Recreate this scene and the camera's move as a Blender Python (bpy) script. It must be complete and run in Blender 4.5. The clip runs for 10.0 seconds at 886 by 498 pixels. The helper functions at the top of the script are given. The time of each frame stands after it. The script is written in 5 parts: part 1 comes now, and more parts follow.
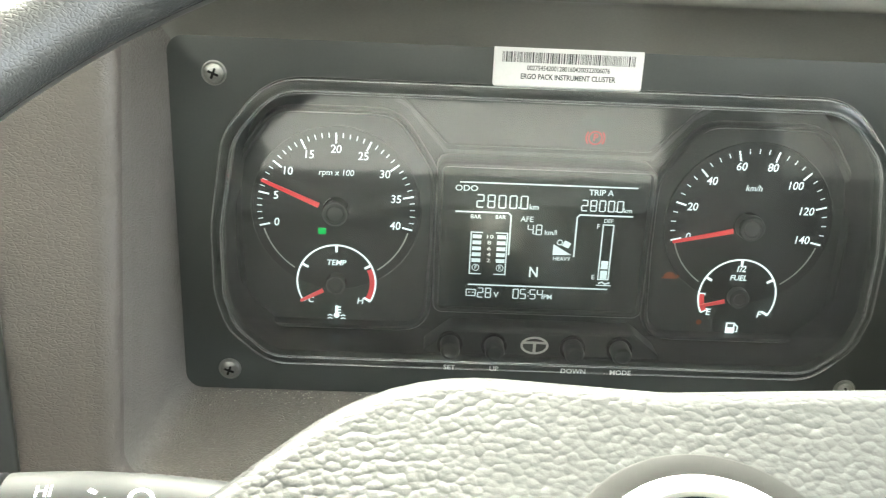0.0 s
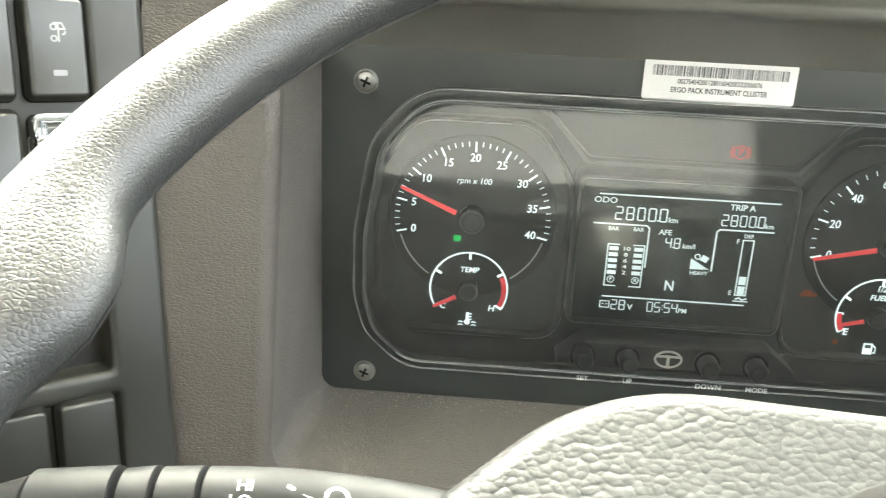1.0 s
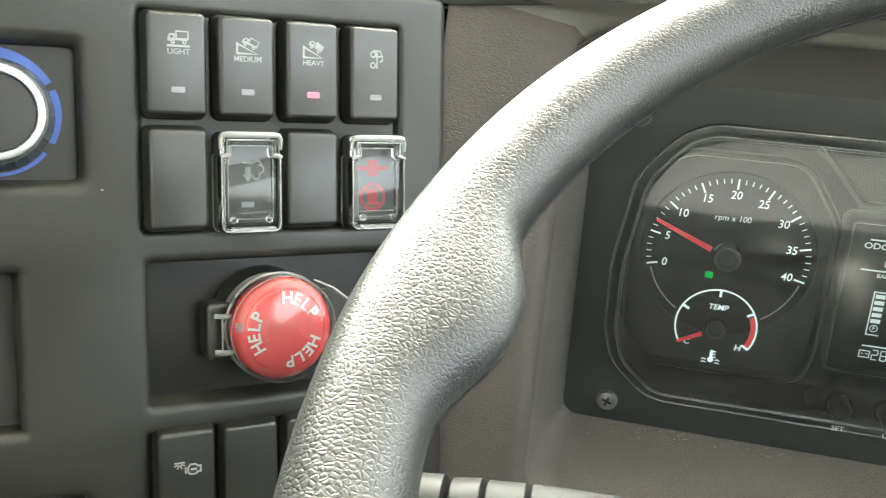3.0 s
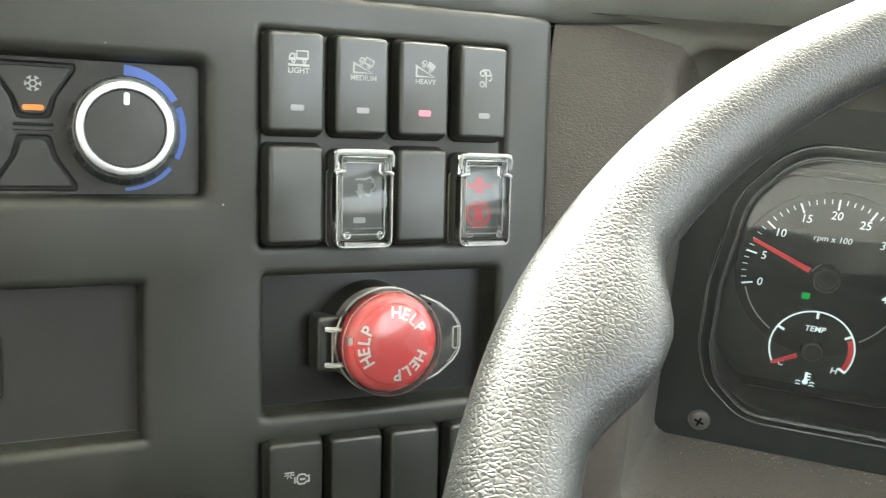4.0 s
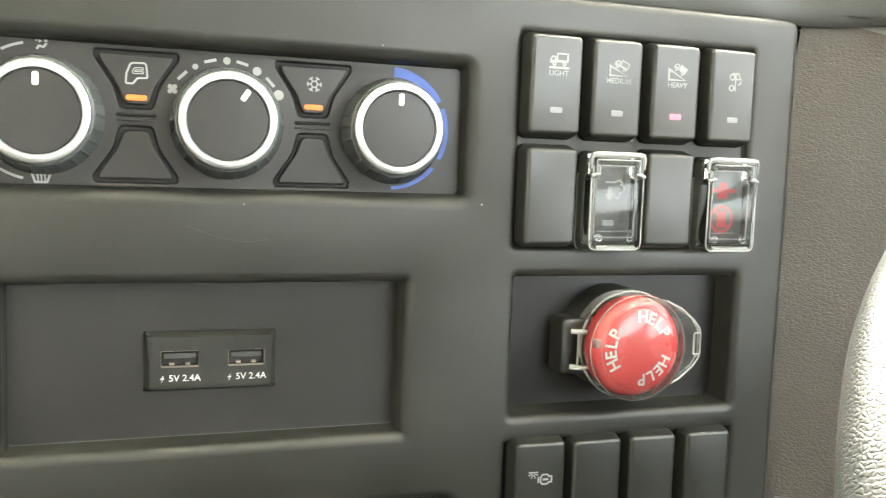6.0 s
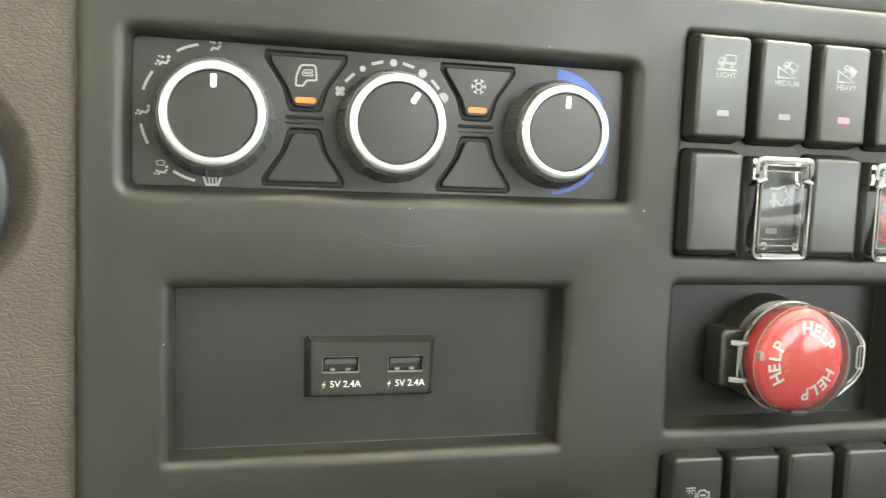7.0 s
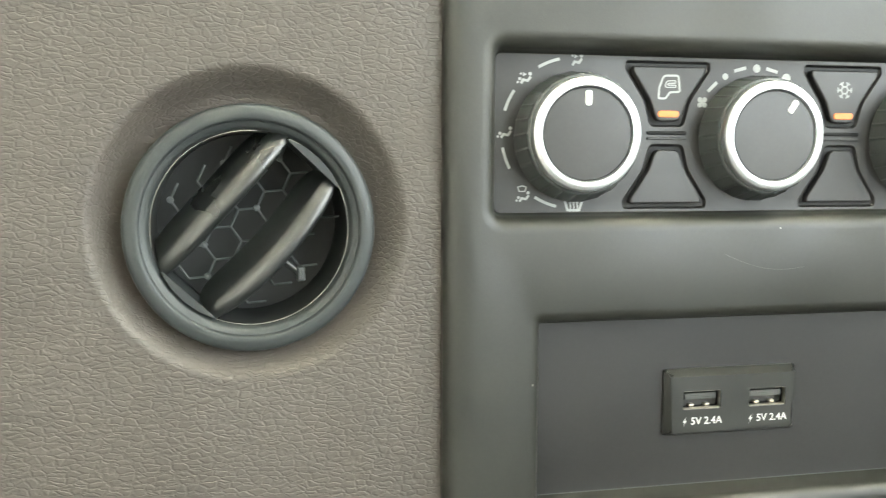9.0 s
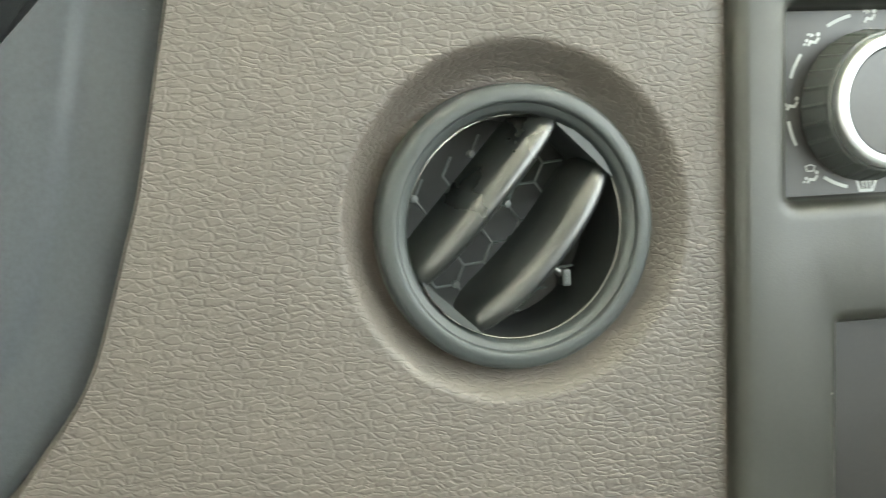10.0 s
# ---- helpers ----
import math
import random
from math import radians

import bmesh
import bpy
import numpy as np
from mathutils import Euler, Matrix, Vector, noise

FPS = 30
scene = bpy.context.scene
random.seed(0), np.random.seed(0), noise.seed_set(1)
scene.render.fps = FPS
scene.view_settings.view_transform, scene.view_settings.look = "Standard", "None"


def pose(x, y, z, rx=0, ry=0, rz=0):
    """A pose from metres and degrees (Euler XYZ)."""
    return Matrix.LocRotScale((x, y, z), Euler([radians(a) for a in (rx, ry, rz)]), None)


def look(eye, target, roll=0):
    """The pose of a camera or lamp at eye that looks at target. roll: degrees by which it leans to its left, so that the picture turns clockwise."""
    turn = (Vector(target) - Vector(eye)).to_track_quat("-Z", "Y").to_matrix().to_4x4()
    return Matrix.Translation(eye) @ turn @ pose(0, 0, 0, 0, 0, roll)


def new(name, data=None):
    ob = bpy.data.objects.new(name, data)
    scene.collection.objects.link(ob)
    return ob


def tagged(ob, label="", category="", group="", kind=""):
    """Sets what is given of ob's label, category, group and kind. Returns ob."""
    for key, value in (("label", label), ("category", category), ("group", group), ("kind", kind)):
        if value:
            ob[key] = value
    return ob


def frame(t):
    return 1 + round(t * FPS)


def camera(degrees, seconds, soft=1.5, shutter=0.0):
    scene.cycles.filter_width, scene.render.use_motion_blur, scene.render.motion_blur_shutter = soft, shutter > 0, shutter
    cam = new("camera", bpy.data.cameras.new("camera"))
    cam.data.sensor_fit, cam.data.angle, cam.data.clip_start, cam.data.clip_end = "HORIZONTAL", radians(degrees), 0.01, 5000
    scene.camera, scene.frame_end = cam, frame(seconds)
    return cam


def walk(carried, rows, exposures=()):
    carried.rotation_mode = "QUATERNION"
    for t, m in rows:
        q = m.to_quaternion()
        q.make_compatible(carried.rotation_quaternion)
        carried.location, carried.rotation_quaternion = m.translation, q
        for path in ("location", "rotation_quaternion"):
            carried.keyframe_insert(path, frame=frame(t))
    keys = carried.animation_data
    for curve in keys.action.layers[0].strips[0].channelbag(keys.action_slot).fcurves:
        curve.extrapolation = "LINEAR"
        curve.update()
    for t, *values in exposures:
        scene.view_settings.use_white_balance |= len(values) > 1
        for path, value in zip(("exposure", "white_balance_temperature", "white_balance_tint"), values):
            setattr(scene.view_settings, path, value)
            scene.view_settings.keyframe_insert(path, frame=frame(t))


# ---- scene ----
cam = camera(52.7, 10.0, soft=1.1, shutter=0.25)
METRES, EYE, TILT, LEAN, TURN = 0.38, 1.1, -6.1, -5.5, 0.0
ROWS = [
    (0.0, 0.0, 0.0, 0.0, -0.48, -8.32, 3.27),
    (0.5, -0.0404, -0.0044, 0.0045, 1.47, -8.11, 2.75),
    (1.0, -0.0924, -0.0114, 0.0102, 3.9, -7.77, 2.18),
    (1.5, -0.1342, -0.0225, 0.0177, 6.74, -7.14, 1.58),
    (2.0, -0.1711, -0.0307, 0.0215, 9.16, -6.57, 0.71),
    (2.5, -0.203, -0.0426, 0.0197, 11.63, -6.51, -0.1),
    (4.0, -0.2846, -0.0745, 0.0311, 16.9, -5.79, -1.26),
    (4.5, -0.3175, -0.0923, 0.0308, 18.77, -5.55, -1.61),
    (5.0, -0.3525, -0.1062, 0.0277, 20.42, -5.61, -1.77),
    (6.5, -0.47, -0.1427, 0.0183, 24.8, -5.34, -2.21),
    (7.0, -0.5235, -0.1554, 0.0183, 26.59, -5.4, -2.34),
    (7.5, -0.5777, -0.1746, 0.0193, 28.0, -5.26, -2.23),
    (8.0, -0.6575, -0.1945, 0.0215, 28.99, -5.26, -2.01),
    (8.5, -0.7148, -0.2042, 0.031, 29.61, -5.55, -1.24),
    (9.0, -0.7703, -0.2171, 0.0347, 30.2, -5.93, -0.16),
    (9.5, -0.855, -0.2289, 0.0293, 30.74, -6.42, 0.97),
    (10.0, -0.9583, -0.2288, 0.0348, 31.35, -6.55, 2.46),
]
walk(cam, [(t, pose(0, 0, EYE, TILT, LEAN, TURN) @ pose(METRES * x, METRES * y, METRES * z, 90 + pitch, roll, yaw)) for t, x, y, z, yaw, pitch, roll in ROWS],
     [(0.0, 7.06, 6450, -12), (1.2, 6.95, 6560, -10), (2.5, 6.58, 6520, -12), (4.0, 6.42, 6480, -12), (4.5, 6.38, 6450, -12), (6.4, 6.85, 6900, -10), (7.0, 6.72, 6880, -11), (7.6, 7.06, 6780, -11), (8.5, 7.05, 6680, -12), (9.4, 6.82, 6600, -14), (10.0, 7.03, 6640, -16)])

# ---- frames of the dashboard: u right, v up, n towards the driver ----
MM = 0.001
DASH = pose(0, 0, EYE, TILT, LEAN, TURN) @ Matrix.Translation((0, 0, -EYE))


def axes(o, u, v):
    u = Vector(u).normalized()
    v = Vector(v)
    v = (v - u * v.dot(u)).normalized()
    m = Matrix((u, v, u.cross(v))).transposed().to_4x4()
    m.translation = o
    return DASH @ m


def shift(m, x, y, z=0.0, turn=0.0):
    return m @ Matrix.Translation((x * MM, y * MM, z * MM)) @ Matrix.Rotation(radians(turn), 4, "Z")


CENTRE = axes((-0.32703, 0.21994, 1.13339), (math.cos(radians(42)), math.sin(radians(42)), 0), (0, 0, 1))
CLUSTER = axes((-0.05751, 0.42023, 1.05507), (0.99539, 0.0072, -0.0956), (0.09517, -0.1949, 0.9762))
LEFT = shift(CENTRE, -126, 0, 2.5) @ Matrix.Rotation(radians(3), 4, "Y")
WHEEL = DASH @ pose(0.0479, 0.1442, 1.0502, 39.27, 1.07, 0)

# ---- daylight ----
SUN_EL, SUN_AZ = 64.0, -40.0
world = bpy.data.worlds.new("sky")
scene.world = world
world.use_nodes = True
wn = world.node_tree
sky = wn.nodes.new("ShaderNodeTexSky")
sky.sky_type = "NISHITA"
sky.sun_disc = False
sky.sun_elevation = radians(SUN_EL)
sky.sun_rotation = radians(SUN_AZ)
sky.air_density = 0.04
sky.dust_density = 5.0
sky.ozone_density = 0.0
wn.links.new(sky.outputs[0], wn.nodes["Background"].inputs[0])
wn.nodes["Background"].inputs[1].default_value = 0.15
sun_data = bpy.data.lights.new("sun", "SUN")
sun_data.energy = 0.2
sun_data.angle = radians(14)
sun_data.color = (0.97, 0.985, 1.0)
sun = new("sun", sun_data)
sun_dir = Vector((math.sin(radians(SUN_AZ)) * math.cos(radians(SUN_EL)), math.cos(radians(SUN_AZ)) * math.cos(radians(SUN_EL)), math.sin(radians(SUN_EL))))
sun.matrix_world = look(sun_dir * 5, (0, 0, 0))


# ---- materials ----
def material(name, base, rough=0.5, metal=0.0, grain=0.0, grain_size=0.4, spots=0.0, bump=None, spec=0.5, coat=0.0, dust=0.0):
    """Node material: base colour with soft patches and fine grain; bump(nt, coord) may give a height."""
    m = bpy.data.materials.new(name)
    m.use_nodes = True
    nt = m.node_tree
    b = nt.nodes["Principled BSDF"]
    b.inputs["Metallic"].default_value = metal
    b.inputs["Roughness"].default_value = rough
    b.inputs["Specular IOR Level"].default_value = spec
    b.inputs["Coat Weight"].default_value = coat
    b.inputs["Base Color"].default_value = (*base, 1)
    co = nt.nodes.new("ShaderNodeTexCoord").outputs["Object"]
    if spots:
        n1 = nt.nodes.new("ShaderNodeTexNoise")
        n1.inputs["Scale"].default_value = 22
        n1.inputs["Detail"].default_value = 6
        nt.links.new(co, n1.inputs["Vector"])
        n2 = nt.nodes.new("ShaderNodeTexNoise")
        n2.inputs["Scale"].default_value = 900
        n2.inputs["Detail"].default_value = 3
        nt.links.new(co, n2.inputs["Vector"])
        add = nt.nodes.new("ShaderNodeMath")
        add.operation = "ADD"
        nt.links.new(n1.outputs["Fac"], add.inputs[0])
        nt.links.new(n2.outputs["Fac"], add.inputs[1])
        ramp = nt.nodes.new("ShaderNodeMapRange")
        ramp.inputs["From Min"].default_value = 0.6
        ramp.inputs["From Max"].default_value = 1.4
        ramp.inputs["To Min"].default_value = 1 - spots
        ramp.inputs["To Max"].default_value = 1 + spots
        nt.links.new(add.outputs[0], ramp.inputs["Value"])
        mul = nt.nodes.new("ShaderNodeVectorMath")
        mul.operation = "SCALE"
        mul.inputs[0].default_value = base
        nt.links.new(ramp.outputs["Result"], mul.inputs["Scale"])
        nt.links.new(mul.outputs[0], b.inputs["Base Color"])
        rr = nt.nodes.new("ShaderNodeMapRange")
        rr.inputs["From Min"].default_value = 0.3
        rr.inputs["From Max"].default_value = 0.7
        rr.inputs["To Min"].default_value = rough * 0.78
        rr.inputs["To Max"].default_value = min(1, rough * 1.3)
        nt.links.new(n1.outputs["Fac"], rr.inputs["Value"])
        nt.links.new(rr.outputs["Result"], b.inputs["Roughness"])
    if dust:
        vo = nt.nodes.new("ShaderNodeTexVoronoi")
        vo.inputs["Scale"].default_value = 130
        nt.links.new(co, vo.inputs["Vector"])
        lim = nt.nodes.new("ShaderNodeMath")
        lim.operation = "MULTIPLY"
        lim.inputs[1].default_value = dust
        sep = nt.nodes.new("ShaderNodeSeparateColor")
        nt.links.new(vo.outputs["Color"], sep.inputs[0])
        pw = nt.nodes.new("ShaderNodeMath")
        pw.operation = "POWER"
        pw.inputs[1].default_value = 9
        nt.links.new(sep.outputs[0], pw.inputs[0])
        nt.links.new(pw.outputs[0], lim.inputs[0])
        lt = nt.nodes.new("ShaderNodeMath")
        lt.operation = "LESS_THAN"
        nt.links.new(vo.outputs["Distance"], lt.inputs[0])
        nt.links.new(lim.outputs[0], lt.inputs[1])
        mx = nt.nodes.new("ShaderNodeMix")
        mx.data_type = "RGBA"
        mx.inputs[7].default_value = (0.30, 0.29, 0.26, 1)
        nt.links.new(lt.outputs[0], mx.inputs[0])
        nt.links.new(mul.outputs[0], mx.inputs[6])
        nt.links.new(mx.outputs[2], b.inputs["Base Color"])
    height = None
    if bump:
        height = bump(nt, co)
    elif grain:
        n3 = nt.nodes.new("ShaderNodeTexNoise")
        n3.inputs["Scale"].default_value = 1000 / grain_size
        n3.inputs["Detail"].default_value = 2
        nt.links.new(co, n3.inputs["Vector"])
        height = n3.outputs["Fac"]
    if height:
        bp = nt.nodes.new("ShaderNodeBump")
        bp.inputs["Strength"].default_value = 1.0
        bp.inputs["Distance"].default_value = grain * MM
        nt.links.new(height, bp.inputs["Height"])
        nt.links.new(bp.outputs["Normal"], b.inputs["Normal"])
    return m


def hide_bump(cell, stretch, crease, fine=0.6, warp=0.7):
    """Embossed hide: rounded pebbles of that size in mm between creases, drawn out sideways."""
    def build(nt, co):
        wn_ = nt.nodes.new("ShaderNodeTexNoise")
        wn_.inputs["Scale"].default_value = 350 / cell
        wn_.inputs["Detail"].default_value = 2
        nt.links.new(co, wn_.inputs["Vector"])
        mix = nt.nodes.new("ShaderNodeVectorMath")
        mix.operation = "MULTIPLY_ADD"
        mix.inputs[1].default_value = (cell * warp * MM,) * 3
        nt.links.new(wn_.outputs["Color"], mix.inputs[0])
        nt.links.new(co, mix.inputs[2])
        mp = nt.nodes.new("ShaderNodeMapping")
        mp.inputs["Scale"].default_value = (1 / stretch, 1, 1)
        nt.links.new(mix.outputs[0], mp.inputs["Vector"])
        vo = nt.nodes.new("ShaderNodeTexVoronoi")
        vo.feature = "DISTANCE_TO_EDGE"
        vo.inputs["Scale"].default_value = 1000 / cell
        nt.links.new(mp.outputs[0], vo.inputs["Vector"])
        mr = nt.nodes.new("ShaderNodeMapRange")
        mr.interpolation_type = "SMOOTHSTEP"
        mr.inputs["From Max"].default_value = crease
        nt.links.new(vo.outputs["Distance"], mr.inputs["Value"])
        no = nt.nodes.new("ShaderNodeTexNoise")
        no.inputs["Scale"].default_value = 900 / cell
        no.inputs["Detail"].default_value = 3
        nt.links.new(co, no.inputs["Vector"])
        ma = nt.nodes.new("ShaderNodeMath")
        ma.operation = "MULTIPLY_ADD"
        ma.inputs[1].default_value = fine
        nt.links.new(no.outputs["Fac"], ma.inputs[0])
        nt.links.new(mr.outputs["Result"], ma.inputs[2])
        return ma.outputs[0]
    return build


def pebble_bump(cell, stretch, fine=0.3, warp=0.5):
    """Moulded pebbles: small rounded bumps of uneven size with a fine grain on them."""
    def build(nt, co):
        wn_ = nt.nodes.new("ShaderNodeTexNoise")
        wn_.inputs["Scale"].default_value = 400 / cell
        wn_.inputs["Detail"].default_value = 2
        nt.links.new(co, wn_.inputs["Vector"])
        mix = nt.nodes.new("ShaderNodeVectorMath")
        mix.operation = "MULTIPLY_ADD"
        mix.inputs[1].default_value = (cell * warp * MM,) * 3
        nt.links.new(wn_.outputs["Color"], mix.inputs[0])
        nt.links.new(co, mix.inputs[2])
        mp = nt.nodes.new("ShaderNodeMapping")
        mp.inputs["Scale"].default_value = (1 / stretch, 1, 1)
        nt.links.new(mix.outputs[0], mp.inputs["Vector"])
        vo = nt.nodes.new("ShaderNodeTexVoronoi")
        vo.feature = "SMOOTH_F1"
        vo.inputs["Scale"].default_value = 1000 / cell
        vo.inputs["Smoothness"].default_value = 0.35
        nt.links.new(mp.outputs[0], vo.inputs["Vector"])
        sq = nt.nodes.new("ShaderNodeMath")
        sq.operation = "MULTIPLY"
        nt.links.new(vo.outputs["Distance"], sq.inputs[0])
        nt.links.new(vo.outputs["Distance"], sq.inputs[1])
        no = nt.nodes.new("ShaderNodeTexNoise")
        no.inputs["Scale"].default_value = 1500 / cell
        no.inputs["Detail"].default_value = 3
        nt.links.new(co, no.inputs["Vector"])
        fi = nt.nodes.new("ShaderNodeMath")
        fi.operation = "MULTIPLY"
        fi.inputs[1].default_value = fine
        nt.links.new(no.outputs["Fac"], fi.inputs[0])
        sub = nt.nodes.new("ShaderNodeMath")
        sub.operation = "SUBTRACT"
        nt.links.new(fi.outputs[0], sub.inputs[0])
        nt.links.new(sq.outputs[0], sub.inputs[1])
        return sub.outputs[0]
    return build


def wrinkle_bump(cell, stretch):
    """Vinyl grain: short wavy wrinkles drawn out sideways over faint pebbles."""
    inner = hide_bump(cell, stretch, 0.20, 0.40, 1.5)

    def build(nt, co):
        h = inner(nt, co)
        mp = nt.nodes.new("ShaderNodeMapping")
        mp.inputs["Scale"].default_value = (1 / stretch, 1, 1)
        mp.inputs["Rotation"].default_value = (0, 0, 0.2)
        nt.links.new(co, mp.inputs["Vector"])
        no = nt.nodes.new("ShaderNodeTexNoise")
        no.inputs["Scale"].default_value = 800 / cell
        no.inputs["Detail"].default_value = 3
        no.inputs["Distortion"].default_value = 0.8
        nt.links.new(mp.outputs[0], no.inputs["Vector"])
        ma = nt.nodes.new("ShaderNodeMath")
        ma.operation = "MULTIPLY_ADD"
        ma.inputs[1].default_value = 0.62
        sc = nt.nodes.new("ShaderNodeMath")
        sc.operation = "MULTIPLY"
        sc.inputs[1].default_value = 0.85
        nt.links.new(no.outputs["Fac"], sc.inputs[0])
        nt.links.new(h, ma.inputs[0])
        nt.links.new(sc.outputs[0], ma.inputs[2])
        return ma.outputs[0]
    return build


def glow(name, colour, strength, base=0.3):
    m = material(name, [c * base for c in colour], 0.4)
    b = m.node_tree.nodes["Principled BSDF"]
    b.inputs["Emission Color"].default_value = (*colour, 1)
    b.inputs["Emission Strength"].default_value = strength
    return m


def film_glass(name, ior=1.5, tint=(1, 1, 1), rough=0.02, haze=0.0):
    """Thin clear plastic: see-through, with a mirror image that grows towards grazing angles and a pale veil mixed in.
    """
    m = bpy.data.materials.new(name)
    m.use_nodes = True
    nt = m.node_tree
    nt.nodes.remove(nt.nodes["Principled BSDF"])
    tr = nt.nodes.new("ShaderNodeBsdfTransparent")
    tr.inputs[0].default_value = (*tint, 1)
    gl = nt.nodes.new("ShaderNodeBsdfGlossy")
    gl.inputs["Roughness"].default_value = rough
    fr = nt.nodes.new("ShaderNodeFresnel")
    fr.inputs["IOR"].default_value = ior
    mx = nt.nodes.new("ShaderNodeMixShader")
    nt.links.new(fr.outputs[0], mx.inputs[0])
    nt.links.new(tr.outputs[0], mx.inputs[1])
    nt.links.new(gl.outputs[0], mx.inputs[2])
    out = mx.outputs[0]
    # Diffuse veil stands in for stray reflections and lifts the darks; noise varies it.
    if haze:
        df = nt.nodes.new("ShaderNodeBsdfDiffuse")
        df.inputs[0].default_value = (0.74, 0.76, 0.74, 1)
        co = nt.nodes.new("ShaderNodeTexCoord").outputs["Object"]
        no = nt.nodes.new("ShaderNodeTexNoise")
        no.inputs["Scale"].default_value = 28
        no.inputs["Detail"].default_value = 5
        nt.links.new(co, no.inputs["Vector"])
        mr = nt.nodes.new("ShaderNodeMapRange")
        mr.inputs["From Min"].default_value = 0.3
        mr.inputs["From Max"].default_value = 0.7
        mr.inputs["To Min"].default_value = haze * 0.6
        mr.inputs["To Max"].default_value = haze * 1.4
        nt.links.new(no.outputs["Fac"], mr.inputs["Value"])
        m2 = nt.nodes.new("ShaderNodeMixShader")
        nt.links.new(mr.outputs["Result"], m2.inputs[0])
        nt.links.new(out, m2.inputs[1])
        nt.links.new(df.outputs[0], m2.inputs[2])
        out = m2.outputs[0]
    nt.links.new(out, nt.nodes["Material Output"].inputs["Surface"])
    return m


BLACK = material("black_grained_plastic", (0.0220, 0.0222, 0.0185), 0.40, grain=0.03, grain_size=0.5, spots=0.14, dust=0.05, spec=0.56)
PANEL = material("control_panel_plastic", (0.022, 0.021, 0.0205), 0.40, grain=0.02, grain_size=0.3, spots=0.12, spec=0.52)
SWITCH = material("switch_plastic", (0.0175, 0.0180, 0.0152), 0.36, grain=0.015, grain_size=0.3, spots=0.1, spec=0.8)
GAP = material("shadow_gap_plastic", (0.006, 0.006, 0.006), 0.6, spec=0.25)
TAUPE = material("taupe_embossed_vinyl", (0.075, 0.0645, 0.0565), 0.50, grain=0.145, bump=wrinkle_bump(1.45, 2.4), spots=0.08, spec=0.6)
TAUPE_FINE = material("taupe_fine_vinyl", (0.098, 0.089, 0.079), 0.48, spec=0.75, grain=0.30, bump=wrinkle_bump(1.7, 1.2), spots=0.15, dust=0.03)
TAUPE_SMOOTH = material("taupe_plastic", (0.150, 0.142, 0.125), 0.55, grain=0.05, grain_size=0.7, spots=0.15)
HOOD = material("hood_plastic", (0.150, 0.147, 0.134), 0.45, grain=0.03, grain_size=0.8, spots=0.10, spec=0.7)
COVER = material("dash_cover_plastic", (0.036, 0.038, 0.034), 0.55, grain=0.05, grain_size=0.7, spots=0.12)
RIM = material("wheel_hide", (0.034, 0.0355, 0.036), 0.33, grain=0.062, bump=hide_bump(1.2, 1.25, 0.25, 0.5, 1.0), spots=0.06, spec=0.5)
RIM.node_tree.nodes["Principled BSDF"].inputs["Specular Tint"].default_value = (0.98, 0.98, 1.0, 1)
PAD = material("hub_pad_hide", (0.021, 0.0226, 0.0232), 0.5, grain=0.27, bump=pebble_bump(1.75, 1.25, 0.3, 0.9), spots=0.06, spec=0.3)
RIM_EDGE = material("wheel_smooth_plastic", (0.080, 0.080, 0.078), 0.40, grain=0.03, spots=0.08)
BEZEL = material("cluster_bezel_plastic", (0.036, 0.040, 0.038), 0.42, grain=0.02, grain_size=0.3, spots=0.10)
DIAL = material("dial_face", (0.021, 0.0235, 0.023), 0.5, spots=0.1)
MASK = material("cluster_mask_plastic", (0.038, 0.042, 0.0405), 0.42, spots=0.1)
LCD = material("lcd_glass", (0.036, 0.041, 0.039), 0.16, spots=0.06)
PRINT = material("white_print", (0.80, 0.80, 0.78), 0.5)
GREY_PRINT = material("grey_print", (0.34, 0.35, 0.345), 0.5)
DIM_PRINT = material("dim_grey_print", (0.55, 0.56, 0.55), 0.5)
DIAL_WHITE = glow("backlit_white_print", (0.84, 0.92, 1.0), 0.011, 0.8)
LCD_WHITE = glow("lcd_segments", (0.84, 0.92, 1.0), 0.0078, 0.4)
DIAL_GREY = material("dial_grey_line", (0.45, 0.47, 0.46), 0.5)
RED = glow("needle_red", (0.90, 0.07, 0.085), 0.003, 0.95)
RED_GLOW = glow("faint_red_glow", (0.75, 0.04, 0.05), 0.003)
GREEN_LAMP = glow("green_telltale", (0.02, 0.70, 0.12), 0.006)
AMBER_LAMP = glow("amber_telltale", (0.80, 0.20, 0.05), 0.0012, 0.22)
ORANGE = glow("orange_indicator", (1.0, 0.24, 0.05), 0.007, 0.55)
PINK = glow("lit_red_indicator", (1.0, 0.13, 0.20), 0.02, 0.7)
LED_OFF = material("indicator_lens", (0.25, 0.255, 0.27), 0.3)
BLUE = material("blue_print", (0.06, 0.115, 0.40), 0.5)
SILVER = material("satin_chrome", (0.82, 0.82, 0.80), 0.36, metal=1.0, grain=0.004, spots=0.05)
STEEL = material("screw_steel", (0.34, 0.34, 0.33), 0.30, metal=1.0, grain=0.02, spots=0.2)
USB_STEEL = material("usb_steel", (0.50, 0.47, 0.40), 0.30, metal=1.0, spots=0.15)
STICKER = material("label_paper", (0.74, 0.73, 0.73), 0.5, spots=0.04)
INK = material("label_ink", (0.05, 0.05, 0.055), 0.6)
HELP_RED = material("help_red_plastic", (0.78, 0.055, 0.062), 0.26, grain=0.004, spots=0.06)
LENS_RIM = film_glass("lens_rim_plastic", 1.5, (0.93, 0.95, 0.94), 0.10, 0.05)
